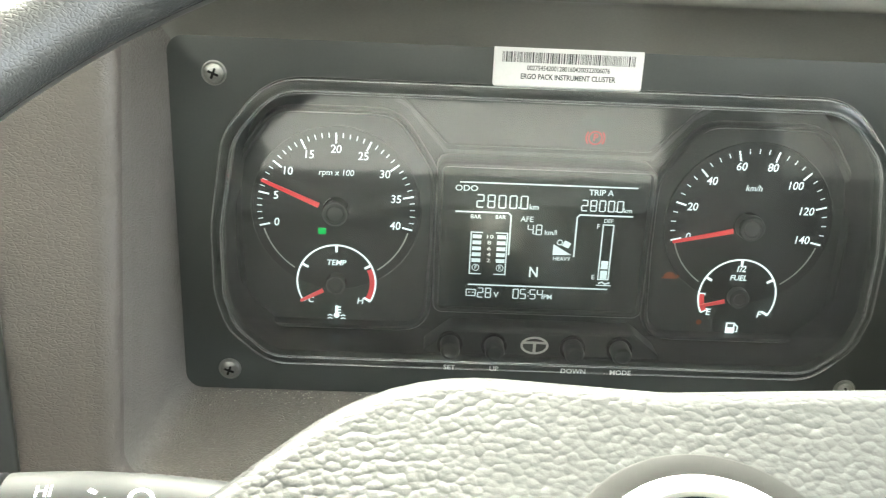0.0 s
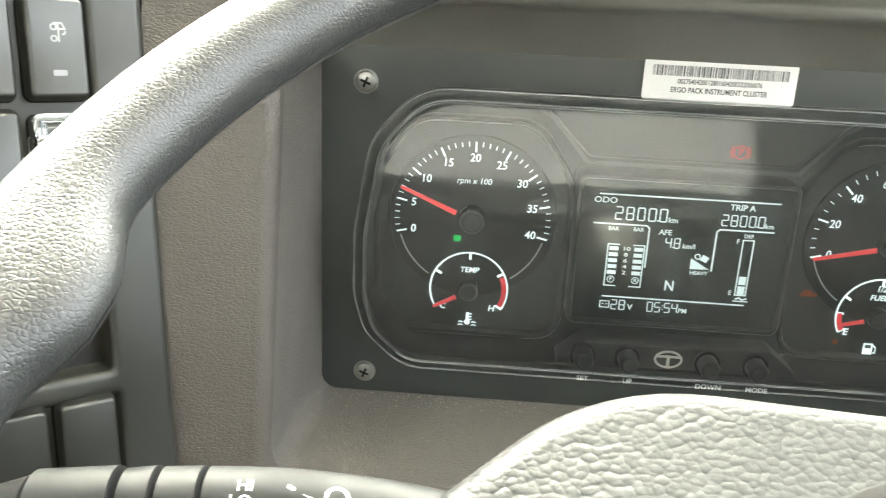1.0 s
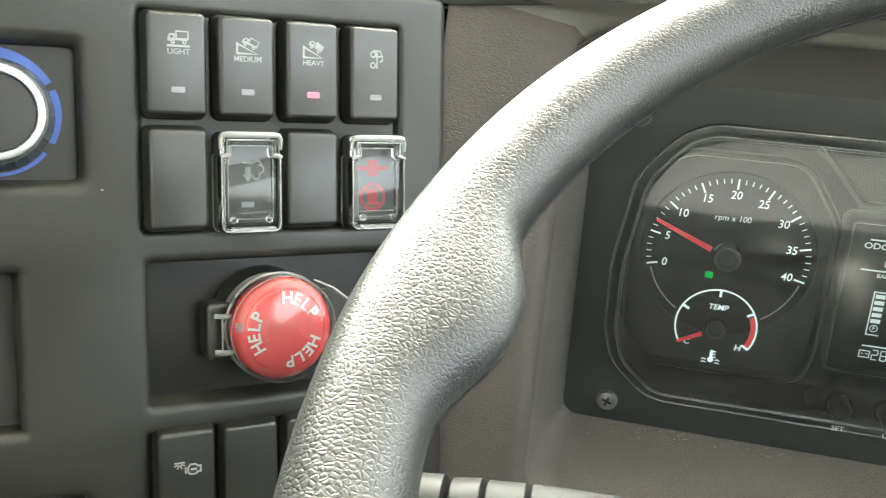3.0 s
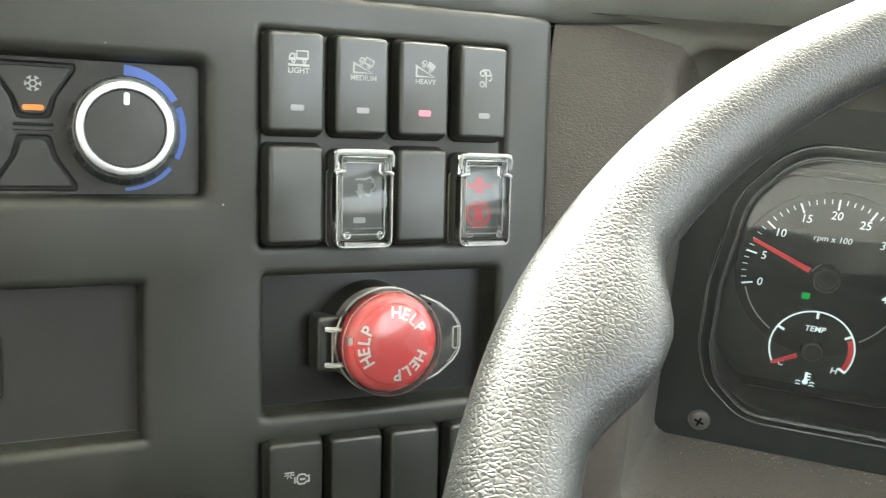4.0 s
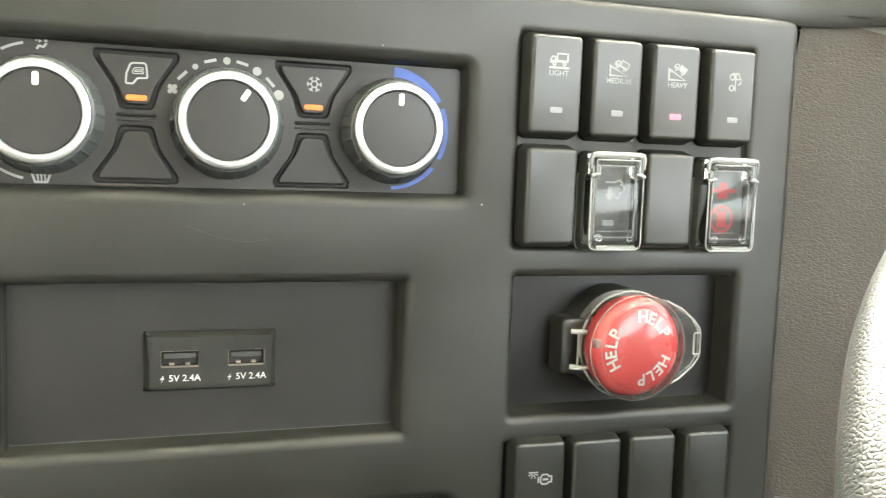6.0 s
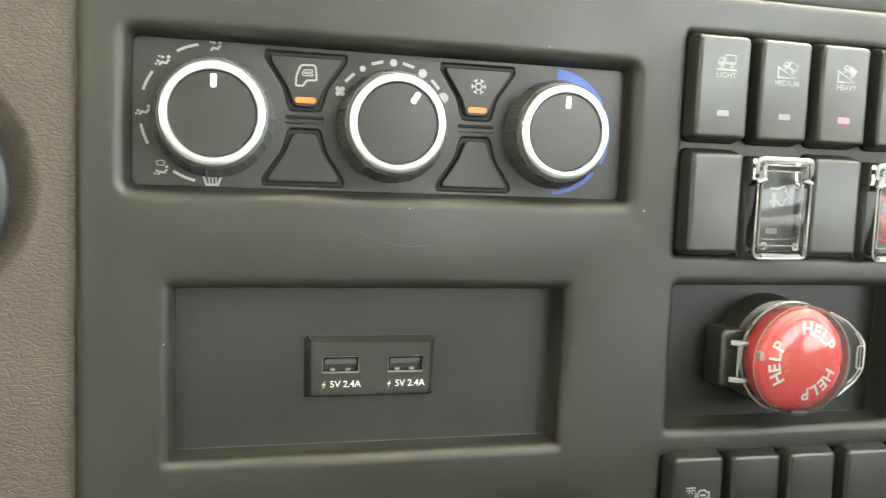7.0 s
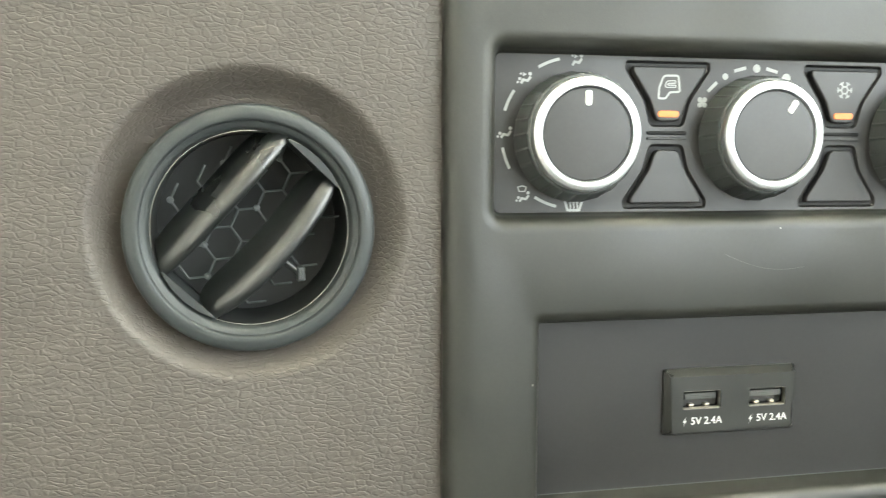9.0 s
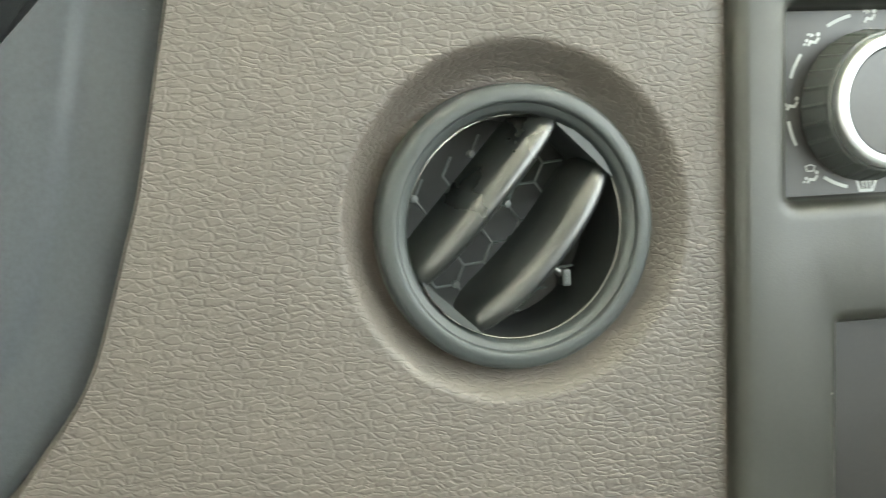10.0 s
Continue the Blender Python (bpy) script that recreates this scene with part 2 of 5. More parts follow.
LENS = film_glass("cluster_lens_plastic", 1.85, (0.97, 0.98, 0.97), 0.06, 0.028)
VANE = material("vent_vane_plastic", (0.014, 0.0155, 0.0155), 0.30, grain=0.02, grain_size=0.4, spots=0.18, spec=1.0)
BARREL = material("vent_barrel_plastic", (0.018, 0.020, 0.020), 0.5, spots=0.1)
GLASS = film_glass("clear_polycarbonate", 1.5, (0.95, 0.96, 0.955), 0.05, 0.02)
COVER_GLASS = film_glass("clear_dome_plastic", 1.6, (0.96, 0.96, 0.955), 0.06, 0.05)
# Clear plastic whitened so that thin edges carry a glint in their colour.
CLEAR_EDGE = material("whitened_clear_edge", (0.90, 0.91, 0.90), 0.12)
CLEAR_EDGE.node_tree.nodes["Principled BSDF"].inputs["Transmission Weight"].default_value = 0.68
WALL_GLASS = material("thick_clear_polycarbonate", (0.97, 0.98, 0.97), 0.05)
WALL_GLASS.node_tree.nodes["Principled BSDF"].inputs["Transmission Weight"].default_value = 1.0
LENS_BEAD = material("pale_lens_glint", (0.85, 0.88, 0.88), 0.16)
LENS_BEAD.node_tree.nodes["Principled BSDF"].inputs["Transmission Weight"].default_value = 0.8
CAP = material("knob_cap_plastic", (0.028, 0.027, 0.027), 0.38, grain=0.012, grain_size=0.3, spots=0.15, dust=0.03, spec=0.5)
GROOVE = material("button_groove_shade", (0.011, 0.011, 0.011), 0.5, spec=0.3)
CRUMB = material("dry_dust", (0.36, 0.34, 0.30), 0.9)
LINT = material("pale_lint", (0.13, 0.13, 0.12), 0.8)
KNOB_RING = material("satin_silver_plating", (0.66, 0.675, 0.685), 0.44, metal=1.0, grain=0.004, spots=0.03)
GRIP = material("knob_grip_rubber", (0.070, 0.076, 0.075), 0.34, grain=0.01, spots=0.08)
CAB_DARK = material("unseen_dark_cab_wall", (0.028, 0.0275, 0.027), 0.8, grain=0.3, grain_size=2, spots=0.1)
HUB = material("needle_hub_plastic", (0.085, 0.088, 0.087), 0.25, spots=0.05)
CAB_PILLAR = material("unseen_pillar_bounce", (0.32, 0.318, 0.314), 0.7, grain=0.3, grain_size=2, spots=0.1)
ROOF = material("unseen_bounce_roof", (0.68, 0.675, 0.665), 0.8, grain=0.3, grain_size=2, spots=0.08)
RING = material("vent_ring_plastic", (0.034, 0.039, 0.040), 0.46, grain=0.02, spots=0.12)
GRILLE = material("vent_grille_plastic", (0.12, 0.13, 0.13), 0.40)
TRAY = material("tray_plastic", (0.032, 0.037, 0.044), 0.54, grain=0.03, spots=0.22, dust=0.10)
CAB_GREY = material("unseen_light_cab_wall", (0.42, 0.417, 0.412), 0.8, grain=0.05, grain_size=2, spots=0.08)
FLOOR = material("unseen_floor", (0.03, 0.03, 0.03), 0.8, grain=0.5, grain_size=3, spots=0.2)
STALK = material("stalk_plastic", (0.0105, 0.0113, 0.0125), 0.55, grain=0.02, spots=0.08, spec=0.2)
RECESS = material("dark_recess_plastic", (0.0085, 0.0078, 0.007), 0.36, grain=0.01, spots=0.3, dust=0.06, spec=0.4)
GROUND = material("bounce_ground", (0.24, 0.235, 0.22), 0.9, grain=4, grain_size=30, spots=0.2)


# ---- mesh tools (millimetres) ----
def rrect(w, h, r, cx=0.0, cy=0.0, k=5):
    r = max(0.05, min(r, w / 2 - 0.01, h / 2 - 0.01))
    pts = []
    for sx, sy, a0 in ((1, 1, 0), (-1, 1, 90), (-1, -1, 180), (1, -1, 270)):
        for i in range(k + 1):
            a = radians(a0 + 90 * i / k)
            pts.append((cx + sx * (w / 2 - r) + r * math.cos(a), cy + sy * (h / 2 - r) + r * math.sin(a)))
    return pts


def circ(r, cx=0.0, cy=0.0, k=48):
    return [(cx + r * math.cos(2 * math.pi * i / k), cy + r * math.sin(2 * math.pi * i / k)) for i in range(k)]


def round_poly(corners, k=5):
    """A polygon of (x, y, radius) corners, counter-clockwise, with rounded corners."""
    out, n = [], len(corners)
    for i, (x, y, r) in enumerate(corners):
        p, a, b = Vector((x, y)), Vector(corners[i - 1][:2]), Vector(corners[(i + 1) % n][:2])
        da, db = (a - p).normalized(), (b - p).normalized()
        d = min(r / max(0.05, math.tan(da.angle(db) / 2)), (a - p).length * 0.49, (b - p).length * 0.49)
        s, e = p + da * d, p + db * d
        for j in range(k + 1):
            f = j / k
            out.append(tuple((1 - f) ** 2 * s + 2 * f * (1 - f) * p + f * f * e))
    return out


def inset(pts, d):
    """The outline moved inwards by d along its corner normals (counter-clockwise outline)."""
    n, out = len(pts), []
    for i in range(n):
        a, p, b = Vector(pts[i - 1]), Vector(pts[i]), Vector(pts[(i + 1) % n])
        e1 = (p - a).normalized() if (p - a).length > 1e-6 else (b - p).normalized()
        e2 = (b - p).normalized() if (b - p).length > 1e-6 else e1
        nn = Vector((-e1.y - e2.y, e1.x + e2.x))
        nn = nn / max(0.3, nn.length_squared / 2)
        out.append(tuple(p + nn * d))
    return out


def lift(pts, z):
    return [(x, y, z) for x, y in pts]


def loft(bm, loops, cap0=False, cap1=True, flip=False):
    rows = [[bm.verts.new([c * MM for c in p]) for p in loop] for loop in loops]
    n = len(rows[0])
    for a, b in zip(rows, rows[1:]):
        for i in range(n):
            f = (a[i], a[(i + 1) % n], b[(i + 1) % n], b[i])
            bm.faces.new(f[::-1] if flip else f)
    if cap0:
        bm.faces.new(rows[0] if flip else rows[0][::-1])
    if cap1:
        bm.faces.new(rows[-1][::-1] if flip else rows[-1])
    return bm


def solid(bm, outline, z0, z1, bevel=0.0, taper=0.0, steps=3, base=True):
    """A slab on an outline from z0 up to z1, its upper edge rounded, its foot wider by taper."""
    loops = []
    if taper:
        loops.append(lift(inset(outline, -taper), z0))
        loops.append(lift(outline, z1 - bevel))
    else:
        loops += [lift(outline, z0), lift(outline, z1 - bevel)]
    for i in range(1, steps + 1):
        a = math.pi / 2 * i / steps
        if bevel:
            loops.append(lift(inset(outline, bevel * (1 - math.cos(a))), z1 - bevel + bevel * math.sin(a)))
    if bevel:
        loops.append(lift(inset(outline, bevel * 1.35), z1))
    return loft(bm, loops, cap0=base)


def revolve(bm, profile, k=48, cx=0.0, cy=0.0, cap0=False, cap1=True):
    return loft(bm, [lift(circ(max(r, 0.01), cx, cy, k), z) for r, z in profile], cap0, cap1)


def stroke(bm, pts, w, z=0.06, closed=False):
    """A flat printed line of width w, a little proud."""
    n = len(pts)
    left, right = [], []
    for i in range(n):
        p = Vector(pts[i])
        a = Vector(pts[i - 1]) if i or closed else p
        b = Vector(pts[(i + 1) % n]) if i < n - 1 or closed else p
        d1, d2 = (p - a), (b - p)
        d1 = d1.normalized() if d1.length > 1e-6 else d2.normalized()
        d2 = d2.normalized() if d2.length > 1e-6 else d1
        nn = Vector((-d1.y - d2.y, d1.x + d2.x))
        nn = nn / max(0.5, nn.length_squared / 2) * w / 2
        left.append(bm.verts.new(((p + nn).x * MM, (p + nn).y * MM, z * MM)))
        right.append(bm.verts.new(((p - nn).x * MM, (p - nn).y * MM, z * MM)))
    for i in range(n if closed else n - 1):
        j = (i + 1) % n
        bm.faces.new((right[i], right[j], left[j], left[i]))
    return bm


def patch(bm, pts, z=0.06):
    bm.faces.new([bm.verts.new((x * MM, y * MM, z * MM)) for x, y in pts])
    return bm


def arc(r, a0, a1, cx=0.0, cy=0.0, k=24):
    return [(cx + r * math.cos(radians(a0 + (a1 - a0) * i / k)), cy + r * math.sin(radians(a0 + (a1 - a0) * i / k))) for i in range(k + 1)]


def sheet(bm, outer, holes, z=0.0):
    """A flat face with holes."""
    edges = []
    for loop in (outer, *holes):
        vs = [bm.verts.new((x * MM, y * MM, z * MM)) for x, y in loop]
        edges += [bm.edges.new((vs[i], vs[(i + 1) % len(vs)])) for i in range(len(vs))]
    bmesh.ops.triangle_fill(bm, use_beauty=True, use_dissolve=False, edges=edges, normal=(0, 0, 1))
    return bm


def pit(bm, outline, z, soft, softz, depth, draft=0.8, floor=True):
    """A recess below a hole's outline: a rounded lip, a wall with draft and a floor."""
    loops = []
    for i in range(6):
        a = math.pi / 2 * i / 5
        loops.append(lift(inset(outline, soft * math.sin(a)), z - softz * (1 - math.cos(a))))
    if depth > softz:
        loops.append(lift(inset(outline, soft + draft), z - depth + 0.4))
        loops.append(lift(inset(outline, soft + draft + 0.4), z - depth))
    return loft(bm, loops, False, floor)


def tube(bm, pts, radii, k=12, caps=True):
    """A round bar along points in mm, with a radius at each."""
    P = [Vector(p) for p in pts]
    rows, up = [], None
    for i, p in enumerate(P):
        d = (P[min(i + 1, len(P) - 1)] - P[max(i - 1, 0)]).normalized()
        if up is None:
            up = Vector((0, 0, 1)) if abs(d.z) < 0.9 else Vector((0, 1, 0))
        s = d.cross(up).normalized()
        up = s.cross(d).normalized()
        rows.append([tuple(p + radii[i] * (math.cos(2 * math.pi * j / k) * s + math.sin(2 * math.pi * j / k) * up)) for j in range(k)])
    return loft(bm, rows, caps, caps, flip=True)


def bead(bm, pts, r, k=6):
    """A closed round bead along a loop of points in mm."""
    P = [Vector(p) for p in pts]
    n, rows = len(P), []
    for i, p in enumerate(P):
        d = (P[(i + 1) % n] - P[i - 1]).normalized()
        s = d.cross(Vector((0, 0, 1)))
        s = s.normalized() if s.length > 0.05 else Vector((1, 0, 0))
        up = s.cross(d).normalized()
        rows.append([bm.verts.new((p + r * (math.cos(2 * math.pi * j / k) * s + math.sin(2 * math.pi * j / k) * up)) * MM) for j in range(k)])
    for i in range(n):
        a, b = rows[i], rows[(i + 1) % n]
        for j in range(k):
            bm.faces.new((a[j], b[j], b[(j + 1) % k], a[(j + 1) % k]))
    return bm


TEXTS = {}


def text(bm, s, size, x, y, z=0.06, turn=0.0, wide=1.0, align="CENTER", bold=0.0, slant=0.0):
    """Lettering of that cap height in mm, its middle at x, y."""
    key = (s, align, bold)
    if key not in TEXTS:
        cu = bpy.data.curves.new("lettering", "FONT")
        cu.body, cu.align_x, cu.align_y, cu.size, cu.resolution_u, cu.offset = s, align, "CENTER", 1.0, 3, bold
        ob = new("lettering", cu)
        me = bpy.data.meshes.new_from_object(ob.evaluated_get(bpy.context.evaluated_depsgraph_get()))
        bpy.data.objects.remove(ob)
        TEXTS[key] = ([v.co.copy() for v in me.vertices], [list(p.vertices) for p in me.polygons])
        bpy.data.meshes.remove(me)
    vs, fs = TEXTS[key]
    k = size / 0.70
    c, sn = math.cos(radians(turn)), math.sin(radians(turn))
    made = []
    for v in vs:
        px, py = v.x * k * wide + v.y * k * slant, v.y * k
        made.append(bm.verts.new(((x + px * c - py * sn) * MM, (y + px * sn + py * c) * MM, z * MM)))
    for f in fs:
        try:
            bm.faces.new([made[i] for i in f])
        except ValueError:
            pass
    return bm


SEGMENTS = {"0": "abcdef", "1": "bc", "2": "abged", "3": "abgcd", "4": "fgbc", "5": "afgcd", "6": "afgedc", "7": "abc", "8": "abcdefg", "9": "abcdfg"}


def digits(bm, s, h, x, y, z=0.06, pitch=None):
    """Seven-segment figures of height h from x rightwards, y their middle."""
    w, t = h * 0.52, h * 0.11
    pitch = pitch or h * 0.78
    g = t * 0.12
    for ch in s:
        if ch == ".":
            patch(bm, [(x - h * 0.2, y - h / 2), (x - h * 0.05, y - h / 2), (x - h * 0.05, y - h / 2 + t), (x - h * 0.2, y - h / 2 + t)], z)
            continue
        if ch == ":":
            for q in (-0.2, 0.2):
                patch(bm, [(x, y + q * h - t / 2), (x + t, y + q * h - t / 2), (x + t, y + q * h + t / 2), (x, y + q * h + t / 2)], z)
            x += t * 2.2
            continue
        for s_ in SEGMENTS.get(ch, ""):
            lines = {"a": ((0, h / 2), (w, h / 2)), "d": ((0, -h / 2), (w, -h / 2)), "g": ((0, 0), (w, 0)), "f": ((0, 0), (0, h / 2)), "b": ((w, 0), (w, h / 2)), "e": ((0, -h / 2), (0, 0)), "c": ((w, -h / 2), (w, 0))}
            (ax, ay), (bx, by) = lines[s_]
            if ax == bx:
                pts = [(x + ax, y + ay + g), (x + bx, y + by - g)]
            else:
                pts = [(x + ax + g, y + ay), (x + bx - g, y + by)]
            stroke(bm, pts, t, z)
        x += pitch
    return x


def part(name, bm, mat, parent=None, label="", m=None, sharp=32):
    me = bpy.data.meshes.new(name)
    bmesh.ops.recalc_face_normals(bm, faces=bm.faces) if len(bm.faces) < 20000 else None
    bm.to_mesh(me)
    bm.free()
    me.materials.append(mat)
    me.shade_smooth()
    me.set_sharp_from_angle(angle=radians(sharp))
    ob = new(name, me)
    if parent:
        ob.parent = parent
    if m is not None:
        ob.matrix_basis = m
    return tagged(ob, label)


def flat(name, bm, mat, parent=None, label="", m=None):
    """A printed or paper-flat part that faces the driver; its faces keep their winding."""
    me = bpy.data.meshes.new(name)
    bm.normal_update()
    for f in bm.faces:
        if f.normal.z < 0:
            f.normal_flip()
    bm.to_mesh(me)
    bm.free()
    me.materials.append(mat)
    ob = new(name, me)
    if parent:
        ob.parent = parent
    if m is not None:
        ob.matrix_basis = m
    return tagged(ob, label)


def thing(name, m, label, category, group="", kind=""):
    ob = new(name)
    ob.empty_display_size = 0.02
    ob.matrix_basis = m
    return tagged(ob, label, category, group, kind)


B = bmesh.new


def box(bm, x0, x1, y0, y1, z0, z1):
    """An axis-aligned box in metres."""
    v = [bm.verts.new((x, y, z)) for z in (z0, z1) for x, y in ((x0, y0), (x1, y0), (x1, y1), (x0, y1))]
    for f in ((3, 2, 1, 0), (4, 5, 6, 7), (0, 1, 5, 4), (1, 2, 6, 5), (2, 3, 7, 6), (3, 0, 4, 7)):
        bm.faces.new([v[i] for i in f])
    return bm


# ---- unseen cab shell, its tones and openings set to shape the light ----
def cab():
    # Ground sheet out of view, added to bounce light into the cab.
    bm = B()
    bm.faces.new([bm.verts.new(p) for p in ((-400, -400, -1.25), (400, -400, -1.25), (400, 400, -1.25), (-400, 400, -1.25))])
    tagged(part("ground", bm, GROUND), "unseen plain ground that bounces light up", "ground", kind="structure")
    # Floor out of view, kept dark to limit bounce from below.
    bm = box(B(), -1.8, 0.8, -1.15, 0.9, -0.05, 0.0)
    tagged(part("floor", bm, FLOOR), "unseen cab floor, dark to cut bounced light", "floor", kind="structure")
    # Roof out of view, light enough to bounce daylight down.
    bm = box(B(), -1.8, 0.8, -1.15, 0.9, 2.3, 2.35)
    tagged(part("ceiling", bm, ROOF), "unseen light cab roof that bounces light down", "ceiling", kind="structure")
    # Unseen rear wall: light part feeds lens reflections, dark parts cut the fascia's.
    bm = box(B(), -1.8, 0.50, -1.15, -1.1, 0.95, 2.3)
    tagged(part("wall_rear", bm, CAB_GREY), "unseen upper rear wall, light to reflect in the lens", "wall", kind="structure")
    bm = box(B(), -1.8, 0.50, -1.15, -1.09, 0.0, 0.95)
    box(bm, 0.50, 0.8, -1.15, -1.09, 0.0, 2.3)
    tagged(part("wall_rear_lower", bm, CAB_DARK), "unseen lower rear wall and corner, dark to cut reflections", "wall", kind="structure")
    # Unseen side left without a window, to block light from the left.
    bm = box(B(), -1.8, -1.75, -1.1, 0.85, 0.0, 2.3)
    tagged(part("wall_left", bm, CAB_DARK), "unseen closed cab side, dark to cut light from the left", "wall", kind="structure")
    # Side out of view, dark below the window to keep low reflections dark.
    bm = box(B(), 0.75, 0.8, -1.1, 0.85, 0.0, 1.03)
    box(bm, 0.75, 0.8, -1.1, 0.85, 2.2, 2.3)
    box(bm, 0.75, 0.8, 0.74, 0.85, 1.03, 2.2)
    tagged(part("wall_right", bm, CAB_DARK), "unseen dark cab side with a wide door window", "wall", kind="structure")
    # Pillar out of view, added as a grey reflector for the lens.
    bm = box(B(), 0.745, 0.8, -1.09, -0.5, 1.03, 2.2)
    tagged(part("wall_pillar", bm, CAB_PILLAR), "unseen pillar, mid grey to brighten the lens reflection", "wall", kind="structure")
    bm = box(B(), -1.8, 0.8, 0.85, 0.9, 0.0, 1.2)
    box(bm, -1.8, 0.8, 0.85, 0.9, 2.2, 2.3)
    box(bm, -1.8, -1.7, 0.85, 0.9, 1.2, 2.2)
    box(bm, 0.7, 0.8, 0.85, 0.9, 1.2, 2.2)
    tagged(part("wall_front", bm, CAB_GREY), "unseen grey cab front round the windscreen", "wall", kind="structure")


cab()

# ---- dashboard ----
DASHBOARD = thing("dashboard", DASH, "taupe vinyl truck dashboard with black centre fascia", "dashboard")
FASCIA_N = 7.5


def in_dash(m):
    return DASH.inverted() @ m


def fascia():
    outline = rrect(324, 268, 5, 36, -96)
    pits = [  # width, height, radius, middle u, v, lip, lip drop, depth
        (176, 56.5, 7, -28, -13.8, 4.9, 4.6, 8.6),
        (139, 63.0, 4, -32.2, -95.7, 4.0, 3.6, 10.6),
        (105, 60.5, 5, 125.3, -93.2, 3.6, 3.0, 12.0),
        (107, 85, 4, 125.2, -16, 3.0, 1.6, 3.0),
        (107, 60, 4, 125.2, -156.5, 3.0, 1.6, 3.0),
        (166, 60, 8, -25, -175, 4.0, 3.0, 9.0),
    ]
    bm = B()
    holes = [rrect(w, h, r, cu, cv) for w, h, r, cu, cv, *_ in pits]
    sheet(bm, inset(outline, 4.0), holes, FASCIA_N)
    for hole, (*_, soft, softz, depth) in zip(holes, pits):
        pit(bm, hole, FASCIA_N, soft, softz, depth)
    loops = []
    for i in range(6):
        a = math.pi / 2 * i / 5
        loops.append(lift(inset(outline, 4.0 * (1 - math.sin(a))), FASCIA_N - 4.0 * (1 - math.cos(a))))
    loops.append(lift(outline, -12))
    loft(bm, loops, False, False, flip=True)
    bmesh.ops.remove_doubles(bm, verts=bm.verts, dist=1e-6)
    part("fascia", bm, BLACK, DASHBOARD, "black grained plastic centre fascia", in_dash(CENTRE), sharp=40)


fascia()


def vent_panel():
    """Taupe vinyl beside the fascia, with the round dished seat of the air vent."""
    outline = round_poly([(2.5, 38, 1), (-124, 38, 4), (-126.3, 13, 40), (-135, -28, 60), (-147.5, -68, 60), (-166, -92, 50), (-200, -118, 60), (-262, -135, 10), (-262, -230, 2), (2.5, -230, 1)], 4)
    seat = circ(43, -52.0, -38.6, 64)
    bm = B()
    sheet(bm, outline, [seat], 0)
    loops = [lift(circ(r, -52.0 - 0.6 * (43 - r) / 8, -38.6, 64), z) for r, z in ((43, 0), (42.5, -0.06), (41.9, -0.25), (41.2, -0.65), (40.4, -1.4), (39.0, -3.0), (37.0, -5.2), (35.4, -6.8), (34.0, -7.8), (30.0, -8.6))]
    loft(bm, loops, False, False)
    loft(bm, [lift(outline, 0), lift(inset(outline, -0.8), -1.2), lift(inset(outline, -0.8), -14)], False, False, flip=True)
    bmesh.ops.remove_doubles(bm, verts=bm.verts, dist=1e-6)
    part("vent_panel", bm, TAUPE, DASHBOARD, "taupe embossed vinyl panel round the vent", in_dash(LEFT), sharp=40)
    tray = round_poly([(-124.6, 60, 2), (-310, 60, 2), (-310, -140, 3), (-262, -134, 10), (-200.5, -117, 60), (-166.8, -91.4, 50), (-148.3, -67.7, 60), (-135.8, -27.8, 60), (-127.1, 13, 40)], 5)
    tray = tray[::-1] if sum(a[0] * b[1] - a[1] * b[0] for a, b in zip(tray, tray[1:] + tray[:1])) < 0 else tray
    bm = loft(B(), [lift(tray, -14), lift(tray, -9.5), lift(inset(tray, 1.5), -9.0), lift(inset(tray, 4), -8.9), lift(inset(tray, 10), -9.2), lift(inset(tray, 14), -9.8), lift(inset(tray, 16), -9.9), lift(inset(tray, 17.5), -9.0), lift(inset(tray, 20), -8.6)])
    part("tray_lid", bm, TRAY, DASHBOARD, "blue-grey scuffed plastic tray", in_dash(LEFT), sharp=40)


vent_panel()


